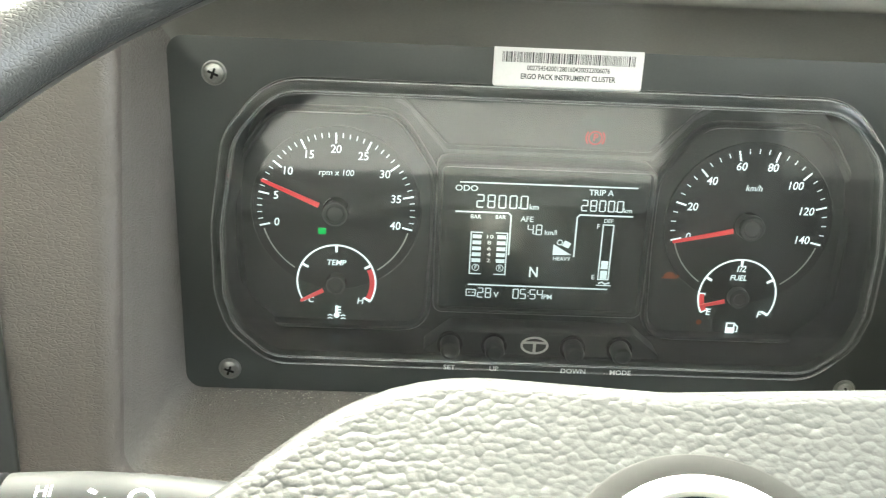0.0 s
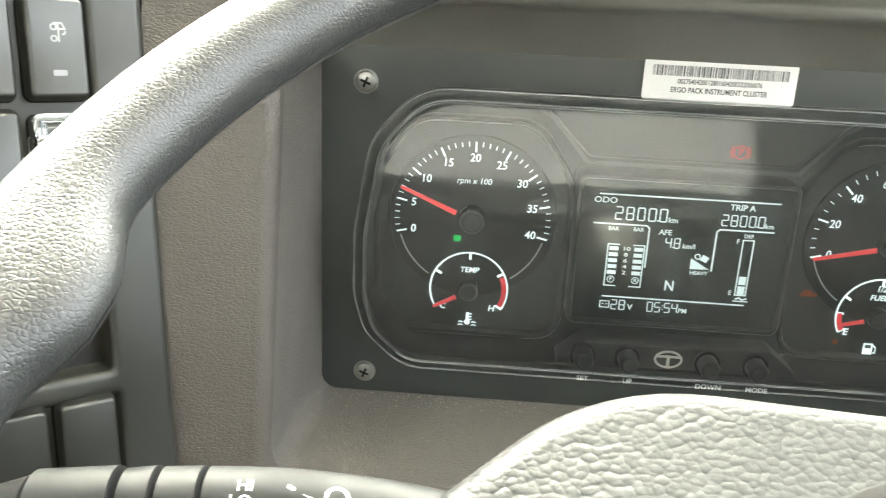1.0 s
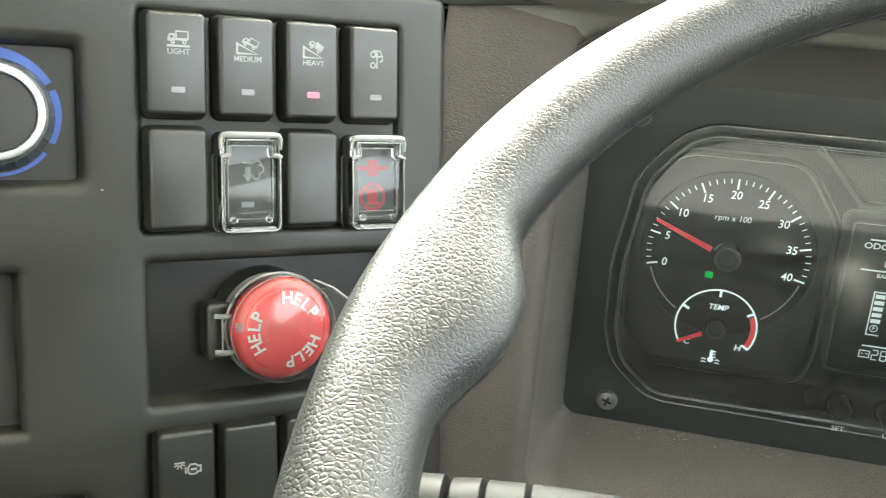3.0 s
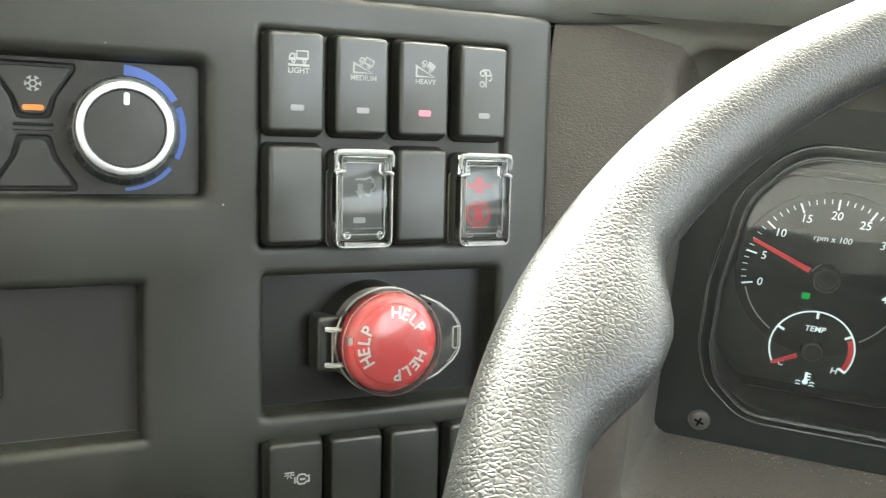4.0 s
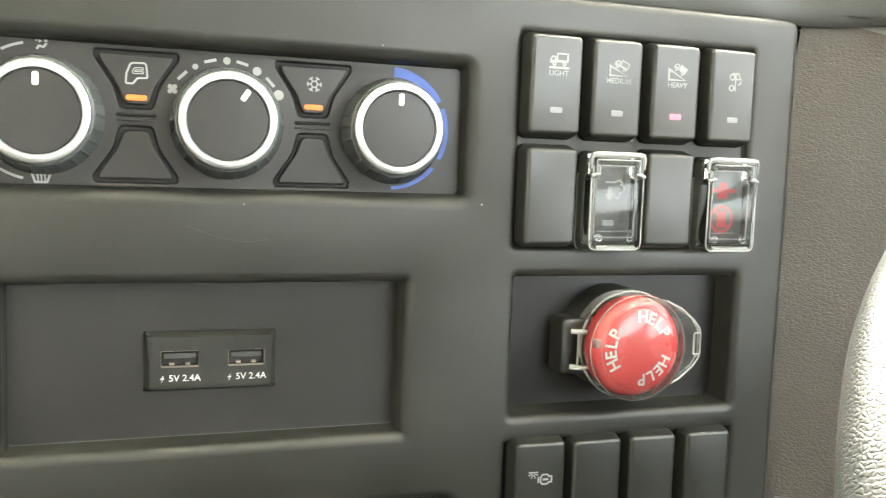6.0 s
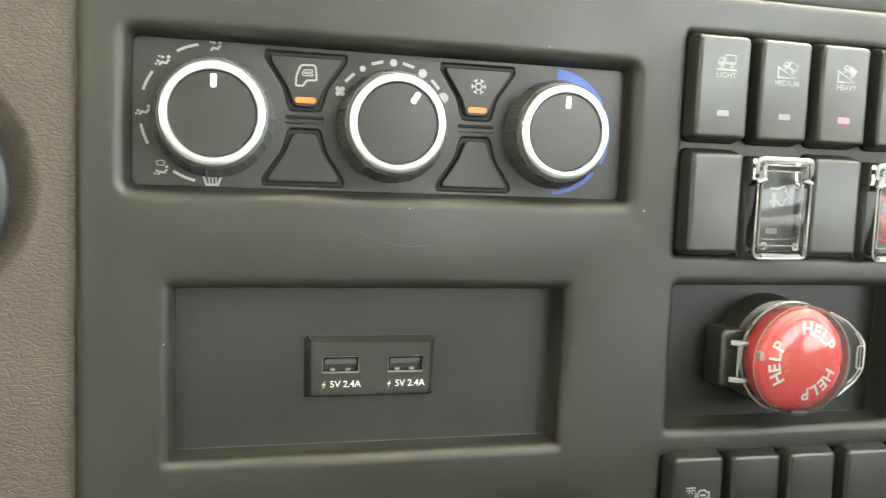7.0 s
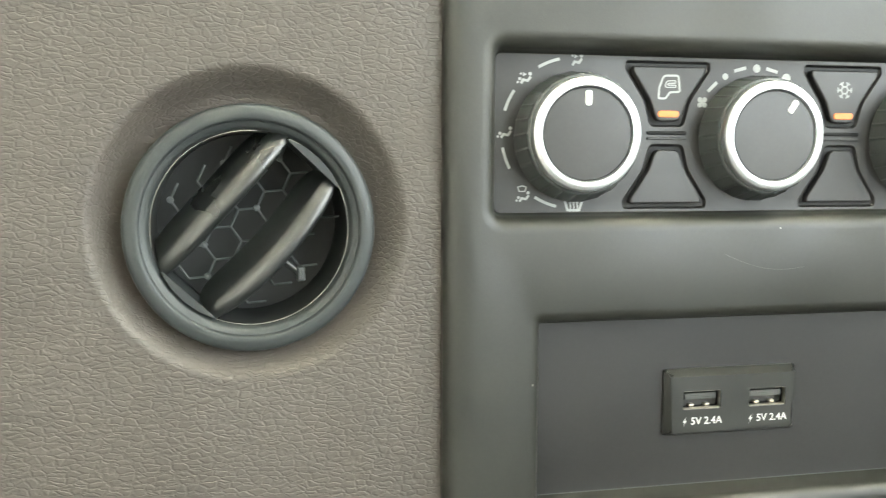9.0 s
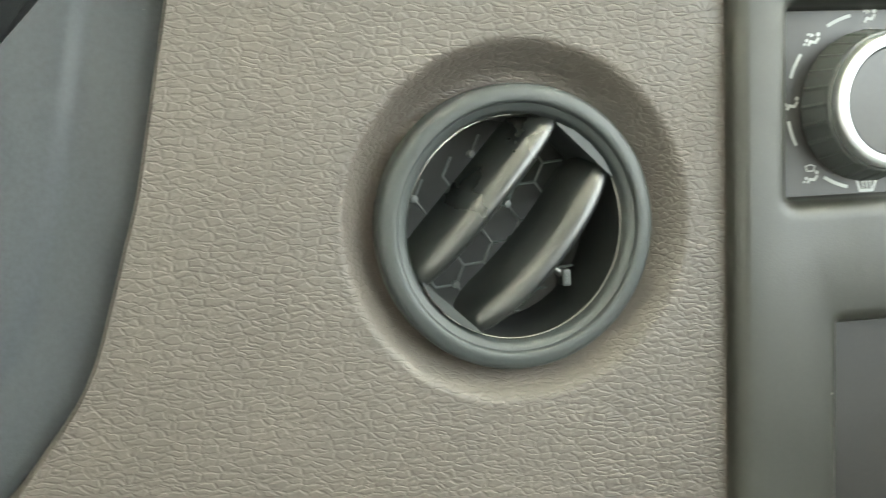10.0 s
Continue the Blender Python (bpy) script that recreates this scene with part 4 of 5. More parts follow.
def guarded_switch(u, v, label, red=False):
    th = rocker("guarded_switch", u, v, label, None if red else mark_exhaust, None if red else LED_OFF, "unlit grey indicator", "guarded switches", 33.0, 9.5)
    z = 4.9
    if red:
        bm = B()
        patch(bm, round_poly([(-6.4, 4.2, 0.8), (6.4, 4.2, 0.8), (6.4, 5.8, 0.8), (-6.4, 5.8, 0.8)]))
        patch(bm, round_poly([(-2.6, 1.8, 0.8), (2.6, 1.8, 0.8), (2.0, 8.4, 1.0), (-2.0, 8.4, 1.0)]))
        stroke(bm, circ(5.0, 0, -6.4, 28), 1.2, closed=True)
        patch(bm, round_poly([(-2.2, -9.8, 0.6), (2.2, -9.8, 0.6), (2.2, -3.0, 0.8), (-2.2, -3.0, 0.8)]))
        stroke(bm, [(-3.4, -3.0), (3.4, -9.8)], 0.9)
        # The print is given a faint glow of its own to show through the guard.
        flat("symbol", bm, RED_GLOW, th, "red printed warning symbol with a glow added", Matrix.Translation((0, 0, z * MM)))
    o, top = round_poly([(-11.5, -19.1, 3.4), (11.5, -19.1, 3.4), (11.5, 9.2, 0.8), (9.6, 9.8, 0.6), (9.6, 15.5, 0.8), (-9.6, 15.5, 0.8), (-9.6, 9.8, 0.6), (-11.5, 9.2, 0.8)], 4), 11.4
    g = B()
    pane = [[g.verts.new((x * MM, (-1.8 + 16.3 * f) * MM, (top - 0.05 - 1.3 * f * f) * MM)) for x in (-8.9, 8.9)] for f in [-1 + q / 7 for q in range(15)]]
    for a, b in zip(pane, pane[1:]):
        g.faces.new((a[0], a[1], b[1], b[0]))
    guard = part("guard", g, GLASS, th, "clear hinged plastic guard", sharp=20)
    guard.visible_shadow = False
    i = inset(o, 2.4)
    g = loft(B(), [lift(inset(o, -0.4), 1.0), lift(o, top - 1.4), lift(inset(o, 0.35), top - 0.5), lift(inset(o, 1.0), top), lift(inset(o, 1.8), top - 0.2), lift(inset(i, -0.2), top - 1.0), lift(i, 1.0), lift(inset(o, -0.4), 1.0)], False, False)
    bmesh.ops.remove_doubles(g, verts=g.verts, dist=1e-6)
    part("guard_wall", g, WALL_GLASS, guard, "thick clear side walls", sharp=30).visible_shadow = False
    window = rrect(16.8, 26.8, 0.8, 0, -0.6)
    # Beads and bars draw the bright refraction lines of the guard's edges.
    edges = [
        ("outer_edge", bead(B(), lift(inset(o, 0.55), top - 0.15), 0.3, 8)),
        ("foot_edge", bead(B(), lift(inset(o, -0.3), 1.6), 0.42)),
        ("window_edge", bead(B(), lift(window, top - 1.6), 0.28, 8)),
        ("cross_rib", tube(B(), [(-8.2, -11.6, top - 0.8), (8.2, -11.6, top - 0.8)], (0.3, 0.3), 8)),
        ("lower_lip", solid(B(), rrect(17.0, 1.4, 0.6, 1.0, -18.0), top - 2.6, top - 0.4, 0.4)),
        ("hinge_bar", tube(B(), [(-11.2, 11.6, top - 0.8), (-11.2, 15.4, top - 0.6), (-10.4, 16.6, top - 0.3), (-8.6, 16.9, top - 0.2), (8.6, 16.9, top - 0.2), (10.4, 16.6, top - 0.3), (11.2, 15.4, top - 0.6), (11.2, 11.6, top - 0.8)], (0.6, 0.9, 1.1, 1.15, 1.15, 1.1, 0.9, 0.6), 14)),
    ]
    for name, bm in edges:
        part(name, bm, CLEAR_EDGE if name in ("foot_edge", "hinge_bar", "lower_lip", "outer_edge", "window_edge") else WALL_GLASS, guard, "clear moulding with its edge glint built in").visible_shadow = False
    for sx in (-1, 1):
        lug = solid(B(), round_poly([(sx * 9.0 - 1.6, 9.0, 0.6), (sx * 9.0 + 1.6, 9.0, 0.6), (sx * 9.0 + 1.6, 17.4, 0.8), (sx * 9.0 - 1.6, 17.4, 0.8)]), top - 4.5, top + 0.6, 0.6)
        part("hinge_lug", lug, WALL_GLASS, guard, "clear hinge lug").visible_shadow = False
        ledge = tube(B(), [(sx * 11.3, 8.8, top), (sx * 9.4, 9.6, top + 0.1), (sx * 7.6, 9.6, top)], (0.7, 0.8, 0.5), 10)
        part("ledge", ledge, CLEAR_EDGE, guard, "bright moulded ledge").visible_shadow = False
        eye = bead(B(), lift(circ(1.2, sx * 6.6, -14.2, 20), top - 0.8), 0.3)
        part("boss", eye, WALL_GLASS, guard).visible_shadow = False


guarded_switch(112.3, -36.8, "exhaust cleaning switch under a clear hinged guard")
guarded_switch(163.4, -37.2, "red symbol switch under a clear hinged guard", True)


# ---- emergency button ----
def help_button():
    th = thing("emergency_button", shift(CENTRE, 123.8, -92.8, -2.8), "red round HELP button under a clear flip cover", "button")
    # Thin sheet added to make the recess floor darker than the fascia.
    part("recess_floor", solid(B(), rrect(95.4, 51.0, 3.0, 1.5, -0.4), -2.1, -1.6, 0.1), RECESS, th, "dark scuffed sheet over the recess floor")
    part("collar", revolve(B(), [(20.6, -1.8), (20.4, 5), (19.0, 8.0), (16.8, 9.0), (16.2, 13), (14, 13.2)], 48, -2.0, 1.5, cap0=True), SWITCH, th, "black plastic collar")
    part("hinge_block", solid(B(), rrect(15, 22, 2.5, -19.2, -1.0), -1.8, 9.5, 1.5), SWITCH, th, "black hinge block")
    part("eyelet", bead(B(), lift(circ(2.1, -15.8, 10.2, 24), 12.6), 0.95, 8), SWITCH, th, "black moulded eyelet")
    part("spring", tube(B(), [(-17.2 + 0.6 * math.cos(i * 0.9), -6.2 + 0.45 * i, 12.0 + 1.6 * math.sin(i * 0.9)) for i in range(28)], [0.32] * 28, 6), STEEL, th, "steel hinge spring")
    part("dome", revolve(B(), [(18.8, 11.5), (19.5, 14), (19.5, 16.5), (19.0, 18.5), (18.0, 19.8), (16.8, 20.6), (15.9, 20.9), (15.4, 20.6), (14.9, 20.9), (14.4, 21.25), (10, 21.65), (5, 21.9), (0.02, 22.0)], 72), HELP_RED, th, "glossy red button face")
    bm = B()
    for mid in (58.0, 180.5, -53.5):
        for j, ch in enumerate("HELP"):
            a = mid + 19.0 * (1.5 - j)
            text(bm, ch, 4.5, 12.0 * math.cos(radians(a)), 12.1 * math.sin(radians(a)), 22.0, a - 90, 1.0, bold=0.025)
    for v in bm.verts:
        r = math.hypot(v.co.x, v.co.y) / MM
        v.co.z = (22.42 - 0.0050 * r * r) * MM
    flat("lettering", bm, PRINT, th, "white word HELP printed three times")
    bm = B()
    prof = [(20.6, 11.5), (20.7, 19.5), (20.0, 22.3), (17.8, 24.2), (12, 25.3), (0.02, 25.9)]
    revolve(bm, prof, 64)
    cover = part("cover", bm, COVER_GLASS, th, "clear domed flip cover", sharp=50)
    cover.visible_shadow = False
    tabo = round_poly([(15.5, -16.5, 3), (28.0, -9.0, 4), (30.8, -4.8, 2), (30.8, 4.8, 2), (28.0, 9.0, 4), (15.5, 16.5, 3), (20.7, 0, 14)])
    lip = part("cover_tab", solid(B(), tabo, 13.0, 16.5, 0.6), WALL_GLASS, cover, "clear lifting tab")
    lip.visible_shadow = False
    tab_line = [(14.5, -17.2), (21.5, -14.0), (27.6, -9.2), (30.0, -6.0), (30.7, -3.8), (30.7, 3.8), (30.0, 6.0), (27.6, 9.2), (21.5, 14.0), (14.5, 17.2)]
    # Whitened beads draw the glints along the cover's edges and hinge.
    bits = [
        ("cover_rim", bead(B(), lift(circ(20.7, 0, 0, 64), 13.0), 0.55)),
        ("cover_shoulder", bead(B(), lift(circ(20.3, 0, 0, 64), 20.6), 0.25)),
        ("tab_edge", tube(B(), [(x, y, 16.2) for x, y in tab_line], [0.42] * 10, 8)),
        ("tab_edge", tube(B(), [(x, y, 13.0) for x, y in tab_line], [0.30] * 10, 8)),
        ("tab_end", bead(B(), lift(rrect(3.0, 8.6, 0.8, 28.9, 0), 16.6), 0.36)),
        ("hinge_arm", tube(B(), [(-24.0, 5.4, 11.4), (-21.0, 5.4, 13.6), (-15.5, 5.4, 13.8)], (1.0, 1.1, 1.0), 10)),
        ("hinge_arm", tube(B(), [(-24.0, -8.4, 11.4), (-21.0, -8.4, 13.6), (-15.5, -8.4, 13.8)], (1.0, 1.1, 1.0), 10)),
        ("hinge_edge", tube(B(), [(-21.6, -8.4, 13.0), (-21.6, 5.4, 13.0)], (0.5, 0.5), 8)),
        ("hinge_edge", tube(B(), [(-16.8, -8.4, 14.0), (-16.8, 5.4, 14.0)], (0.35, 0.35), 8)),
    ]
    for name, bm in bits:
        part(name, bm, CLEAR_EDGE, cover, "clear moulding with its edge glint built in").visible_shadow = False
    part("hinge_web", solid(B(), rrect(5.2, 13, 0.8, -19.0, -1.5), 12.2, 14.0, 0.5), WALL_GLASS, cover, "clear hinge web").visible_shadow = False
    part("latch", solid(B(), rrect(2.0, 3.4, 0.5, -17.6, 2.2, 3), 18.0, 21.8, 0.4), CLEAR_EDGE, cover, "small clear latch").visible_shadow = False


help_button()


# ---- usb sockets ----
def usb_socket():
    th = thing("usb_socket", shift(CENTRE, -33.0, -95.6, -3.0), "black twin USB charging socket in a recessed blank plate", "usb socket")
    part("blank_plate", solid(B(), rrect(130.6, 53.4, 1.4, 1.0, -0.1), -0.4, 0.35, 0.3), PANEL, th, "dark grey blank plate")
    # A lighter bead paints the glint along the plate's border.
    part("plate_glint", bead(B(), lift(rrect(130.2, 53.0, 1.4, 1.0, -0.1), 0.25), 0.22), GRIP, th, "lighter bead imitating the plate edge glint")
    ports = [(-10.35, 0.85), (11.9, 0.75)]
    z = 3.4
    o = rrect(44.2, 20.8, 0.8)
    bm = B()
    face = inset(o, 2.0)
    holes = [rrect(12.6, 5.8, 0.5, x, y) for x, y in ports]
    sheet(bm, face, holes, z)
    loft(bm, [lift(face, z), lift(o, 1.2), lift(o, -0.2)], False, False, flip=True)
    for h in holes:
        loft(bm, [lift(h, z), lift(h, z - 1.0)], False, False)
    bmesh.ops.remove_doubles(bm, verts=bm.verts, dist=1e-6)
    part("housing", bm, SWITCH, th, "bevelled black housing", sharp=20)
    for x, y in ports:
        h, i = rrect(12.5, 5.7, 0.5, x, y), rrect(12.1, 5.1, 0.4, x - 0.05, y + 0.16)
        p = part("port", loft(B(), [lift(h, z - 0.4), lift(i, z - 0.4), lift(i, z - 1.6)], False, False), USB_STEEL, th, "steel USB port")
        part("cavity", loft(B(), [lift(i, z - 1.6), lift(i, z - 9)], False, True), GAP, p, "dark inside")
        part("tongue", solid(B(), rrect(10.6, 1.9, 0.2, x, y + 0.9), -6.0, z - 1.3, 0.2), HUB, p, "black contact tongue")
        for k in (-2.6, 2.6):
            part("spring_contact", solid(B(), rrect(1.7, 0.9, 0.3, x + k, y - 2.0), -5, z - 1.7, 0.3), USB_STEEL, p)
        bm = B()
        text(bm, "5V 2.4A", 2.25, x + 1.6, y - 6.6, bold=0.01)
        patch(bm, [(x - 6.4, y - 6.9), (x - 5.6, y - 6.7), (x - 6.2, y - 8.2), (x - 5.0, y - 6.2), (x - 5.7, y - 6.4), (x - 5.1, y - 5.1)])
        flat("lettering", bm, PRINT, th, "white 5V 2.4A lettering", Matrix.Translation((0, 0, z * MM)))


usb_socket()


# ---- air vent ----
def air_vent():
    th = thing("air_vent", shift(LEFT, -52.0, -39.8, 0), "round black dashboard air vent with two tilted vanes", "air vent")
    prof = [(33.5, -11), (33.5, -4.0), (33.3, -2.0), (32.8, -1.1), (32.0, -0.7), (30.9, -0.5), (29.6, -0.4), (29.1, -0.7), (28.8, -1.6), (27.5, -2.0), (26.9, -2.9), (26.4, -4.4)]
    part("ring", revolve(B(), prof, 80, cap1=False), RING, th, "black stepped bezel ring", sharp=50)
    part("barrel", revolve(B(), [(26.2, -4.3), (25.8, -15), (25.6, -27)], 64, cap1=False), BARREL, th, "dark inner barrel")
    part("barrel_end", revolve(B(), [(26.6, -26.5), (13, -27), (0.02, -27.2)], 48), BARREL, th)
    bm = B()
    w = 9.0
    for i in range(-7, 8):
        for j in range(-7, 8):
            cx, cy = w * (i + 0.5 * (j % 2)), w * 0.866 * j
            hexa = [(cx + w * 0.577 * math.cos(radians(90 + 60 * k)), cy + w * 0.577 * math.sin(radians(90 + 60 * k))) for k in range(4)]
            if all(math.hypot(x, y) < 26 for x, y in hexa):
                for p, q in zip(hexa, hexa[1:]):
                    tube(bm, [(*p, -18), (*q, -18)], (0.34, 0.34), 4, False)
                if (i + j) % 2:
                    revolve(bm, [(1.0, -18.6), (0.9, -17.3), (0.02, -17.1)], 10, *hexa[1])
    for v in bm.verts:
        x, y = v.co.x, v.co.y
        v.co.x, v.co.y = x * 0.82 - y * 0.57, x * 0.57 + y * 0.82
    part("grille", bm, GRILLE, th, "black honeycomb grille")
    ang = radians(46.0)
    for off, half, bow, lean in ((9.3, 25.0, 0.2, 9.5), (-8.2, 24.6, 2.6, 10.0)):
        bm = B()
        rows = []
        for i in range(33):
            s = -1 + 2 * i / 32
            x = s * half
            fat = math.sqrt(max(0.02, 1 - abs(s) ** 5))
            front = off - bow * (1 - s * s) + 0.6 * s
            sec = [(2.2 - 2.2 * math.cos(radians(q)), 2.7 * math.sin(radians(q))) for q in (-90, -60, -30, 0, 30, 60, 90)]
            sec += [(8, 1.9), (13, 0.6), (13, -0.6), (8, -1.9)]
            loop = []
            for deep, thick in sec:
                along = deep / 17
                loop.append((x, front + along * lean * (0.5 + 0.5 * fat) + thick * (0.4 + 0.6 * fat), 0.7 - deep * (0.5 + 0.5 * fat) - 1.6 * s * s - 3.2 * s ** 4))
            rows.append(loop)
        loft(bm, rows, True, True, flip=True)
        part("vane", bm, VANE, th, "dark satin vane", Matrix.Rotation(ang, 4, "Z"), sharp=60)
    for a in (46.0, 226.0):
        seg = [(25.9 * math.cos(radians(a + d)), 25.9 * math.sin(radians(a + d))) for d in (22, 11, 0, -11, -22)]
        chord = [(24.4 * math.cos(radians(a)) - q * math.sin(radians(a)), 24.4 * math.sin(radians(a)) + q * math.cos(radians(a))) for q in (-9.4, 0, 9.4)]
        part("vane_mount", solid(B(), chord + seg, -20, -2.4, 0.3), RING, th, "flat vane mounting")
    part("lever", tube(B(), [(8, -9, -10), (13.2, -13.0, -9.0)], (0.9, 0.9), 8), VANE, th, "small vane lever")
    part("lever_knob", solid(B(), rrect(2.2, 4.2, 0.6, 13.5, -13.4), -10.5, -7.5, 0.6), GRIP, th, "small black lever knob")


air_vent()


# ---- lint on the fascia ----
def lint_hair():
    th = thing("lint_hair", shift(CENTRE, -29, -52, FASCIA_N + 0.05), "thin pale hair lying on the black fascia", "lint")
    pts = [(-12.8 + 26.4 * f, 3.3 - 6.2 * f + 1.8 * f * f * f - 1.6 * math.sin(math.pi * f), 0.04) for f in [i / 14 for i in range(15)]]
    part("strand", tube(B(), pts, [0.045] * 15, 5), LINT, th)


lint_hair()


# ---- instrument cluster ----
LENS_OUT = round_poly([(-22, 67.8, 34), (-44.5, 41, 34), (-51.5, -4, 60), (-51.5, -38, 30), (-46, -57, 26), (-26, -75, 26), (246, -75, 26), (266, -57, 26), (271.5, -38, 30), (271.5, -4, 60), (264.5, 41, 34), (242, 67.8, 34)], 7)


def screw(parent, u, v):
    s = part("screw", revolve(B(), [(5.0, 0), (5.0, 0.7), (4.4, 1.7), (2.8, 2.4), (0.02, 2.6)], 32), STEEL, parent, "steel cross-head screw", Matrix.Translation((u * MM, v * MM, 0)))
    # Two black bars on the head stand in for a shaded cross slot.
    bm = B()
    solid(bm, rrect(5.0, 1.1, 0.2), 1.6, 2.72)
    solid(bm, rrect(1.1, 5.0, 0.2), 1.6, 2.73)
    part("cross_slot", bm, GAP, s, "dark bars painted for the shaded cross slot", Matrix.Rotation(radians(24 + u), 4, "Z"))
    part("washer", revolve(B(), [(5.6, 0), (5.6, 0.5), (4.8, 0.6)], 32), STEEL, s)


def ticks(bm, cx, cy, lo, hi, major, minor, r=40.0):
    n = int(round((hi - lo) / minor))
    for i in range(n + 1):
        val = lo + i * minor
        a = radians(193.5 - 207.0 * (val - lo) / (hi - lo))
        big = abs(val / major - round(val / major)) < 1e-6
        r0, w = (r - 5.4, 0.88) if big else (r - 2.5, 0.46)
        stroke(bm, [(cx + r0 * math.cos(a), cy + r0 * math.sin(a)), (cx + r * math.cos(a), cy + r * math.sin(a))], w)


def needle(parent, cx, cy, a, r0, r1, w0, w1, z, name="needle"):
    o = [(r0, -w0 / 2), (r1 - 0.6, -w1 / 2), (r1, 0), (r1 - 0.6, w1 / 2), (r0, w0 / 2)]
    part(name, solid(B(), o, z - 0.5, z + 0.4, 0.2), RED, parent, "red pointer needle", Matrix.Translation((cx * MM, cy * MM, 0)) @ Matrix.Rotation(radians(a), 4, "Z"))


def gauge(parent, cx, cy, lo, hi, major, minor, values, unit, val):
    """A large dial: face, scale, figures, needle and hub."""
    part("dial_face", revolve(B(), [(43.5, -33.2), (43.0, -32.1), (0.02, -32.0)], 72, cx, cy), DIAL, parent, "matt black dial face")
    bm = B()
    ticks(bm, cx, cy, lo, hi, major, minor)
    for v in values:
        a = radians(193.5 - 207.0 * (v - lo) / (hi - lo))
        r = 31.0 if v < 100 else 29.6
        text(bm, str(v), 4.15, cx + r * math.cos(a), cy + (r + 0.6) * math.sin(a), bold=0.006, wide=0.94, slant=0.08)
    text(bm, unit, 3.1, cx + 0.1, cy + 19.6, wide=0.95, slant=0.12)
    flat("scale", bm, DIAL_WHITE, parent, "white printed scale", Matrix.Translation((0, 0, -31.9 * MM)))
    for a0, a1 in ((196.5, 236), (-16.5, -56)):
        flat("scale_line", stroke(B(), arc(38.2, a0, a1, cx, cy), 0.7), DIAL_GREY, parent, "thin grey arc", Matrix.Translation((0, 0, -31.9 * MM)))
    needle(parent, cx, cy, 193.5 - 207.0 * (val - lo) / (hi - lo), 9.0, 40.2, 2.6, 1.6, -27.5)
    part("hub", revolve(B(), [(7.0, -32), (6.6, -26), (5.8, -25.0), (4.6, -24.8), (3.8, -25.5), (0.02, -25.8)], 40, cx, cy), HUB, parent, "black needle hub")
    part("hub_rim", bead(B(), lift(circ(5.9, cx, cy, 40), -24.9), 0.32), GRIP, parent, "glossy rim of the hub")


def small_gauge(parent, cx, cy, a0, a1, red, ticks_at, val):
    bm = B()
    stroke(bm, arc(20.4, a0, a1, cx, cy, 60), 0.85)
    for a in ticks_at:
        stroke(bm, [(cx + 16.6 * math.cos(radians(a)), cy + 16.6 * math.sin(radians(a))), (cx + 20.6 * math.cos(radians(a)), cy + 20.6 * math.sin(radians(a)))], 1.3)
    flat("gauge_scale", bm, DIAL_WHITE, parent, "white printed gauge arc", Matrix.Translation((0, 0, -31.85 * MM)))
    bm = stroke(B(), arc(18.6, red[0], red[1], cx, cy, 20), 2.6)
    flat("red_zone", bm, RED, parent, "red warning zone", Matrix.Translation((0, 0, -31.8 * MM)))
    needle(parent, cx, cy, val, 7.5, 21.0, 2.2, 1.5, -28.5)
    part("gauge_hub", revolve(B(), [(5.4, -32), (5.2, -27.5), (4.4, -26.8), (3.4, -26.8), (2.8, -27.4), (0.02, -27.6)], 36, cx, cy), HUB, parent, "black gauge hub")
    part("hub_rim", bead(B(), lift(circ(4.5, cx, cy, 36), -26.8), 0.28), GRIP, parent, "glossy rim of the hub")


def bowed_lens(bm, loop):
    """Strips across the outline, bowed outwards from the upper edge to the lower."""
    n = 28
    v1, v0 = max(p[1] for p in loop), min(p[1] for p in loop)

    def span(v):
        xs = []
        for (ax, ay), (bx, by) in zip(loop, loop[1:] + loop[:1]):
            if (ay - v) * (by - v) <= 0 and abs(ay - by) > 1e-9:
                xs.append(ax + (bx - ax) * (v - ay) / (by - ay))
        return min(xs), max(xs)

    rows = []
    for i in range(n + 1):
        f = i / n
        v = v0 + 0.02 + (v1 - v0 - 0.04) * f
        x0, x1 = span(v)
        z = 4.5 + 4.0 * (1 - f) * min(1, f * 8) + 30.0 * f * (1 - f)
        rows.append([bm.verts.new((x * MM, v * MM, z * MM)) for x in (x0, x0 + 4, (x0 + x1) / 2, x1 - 4, x1)])
    for a, b in zip(rows, rows[1:]):
        for j in range(4):
            bm.faces.new((a[j], a[j + 1], b[j + 1], b[j]))
    return bm


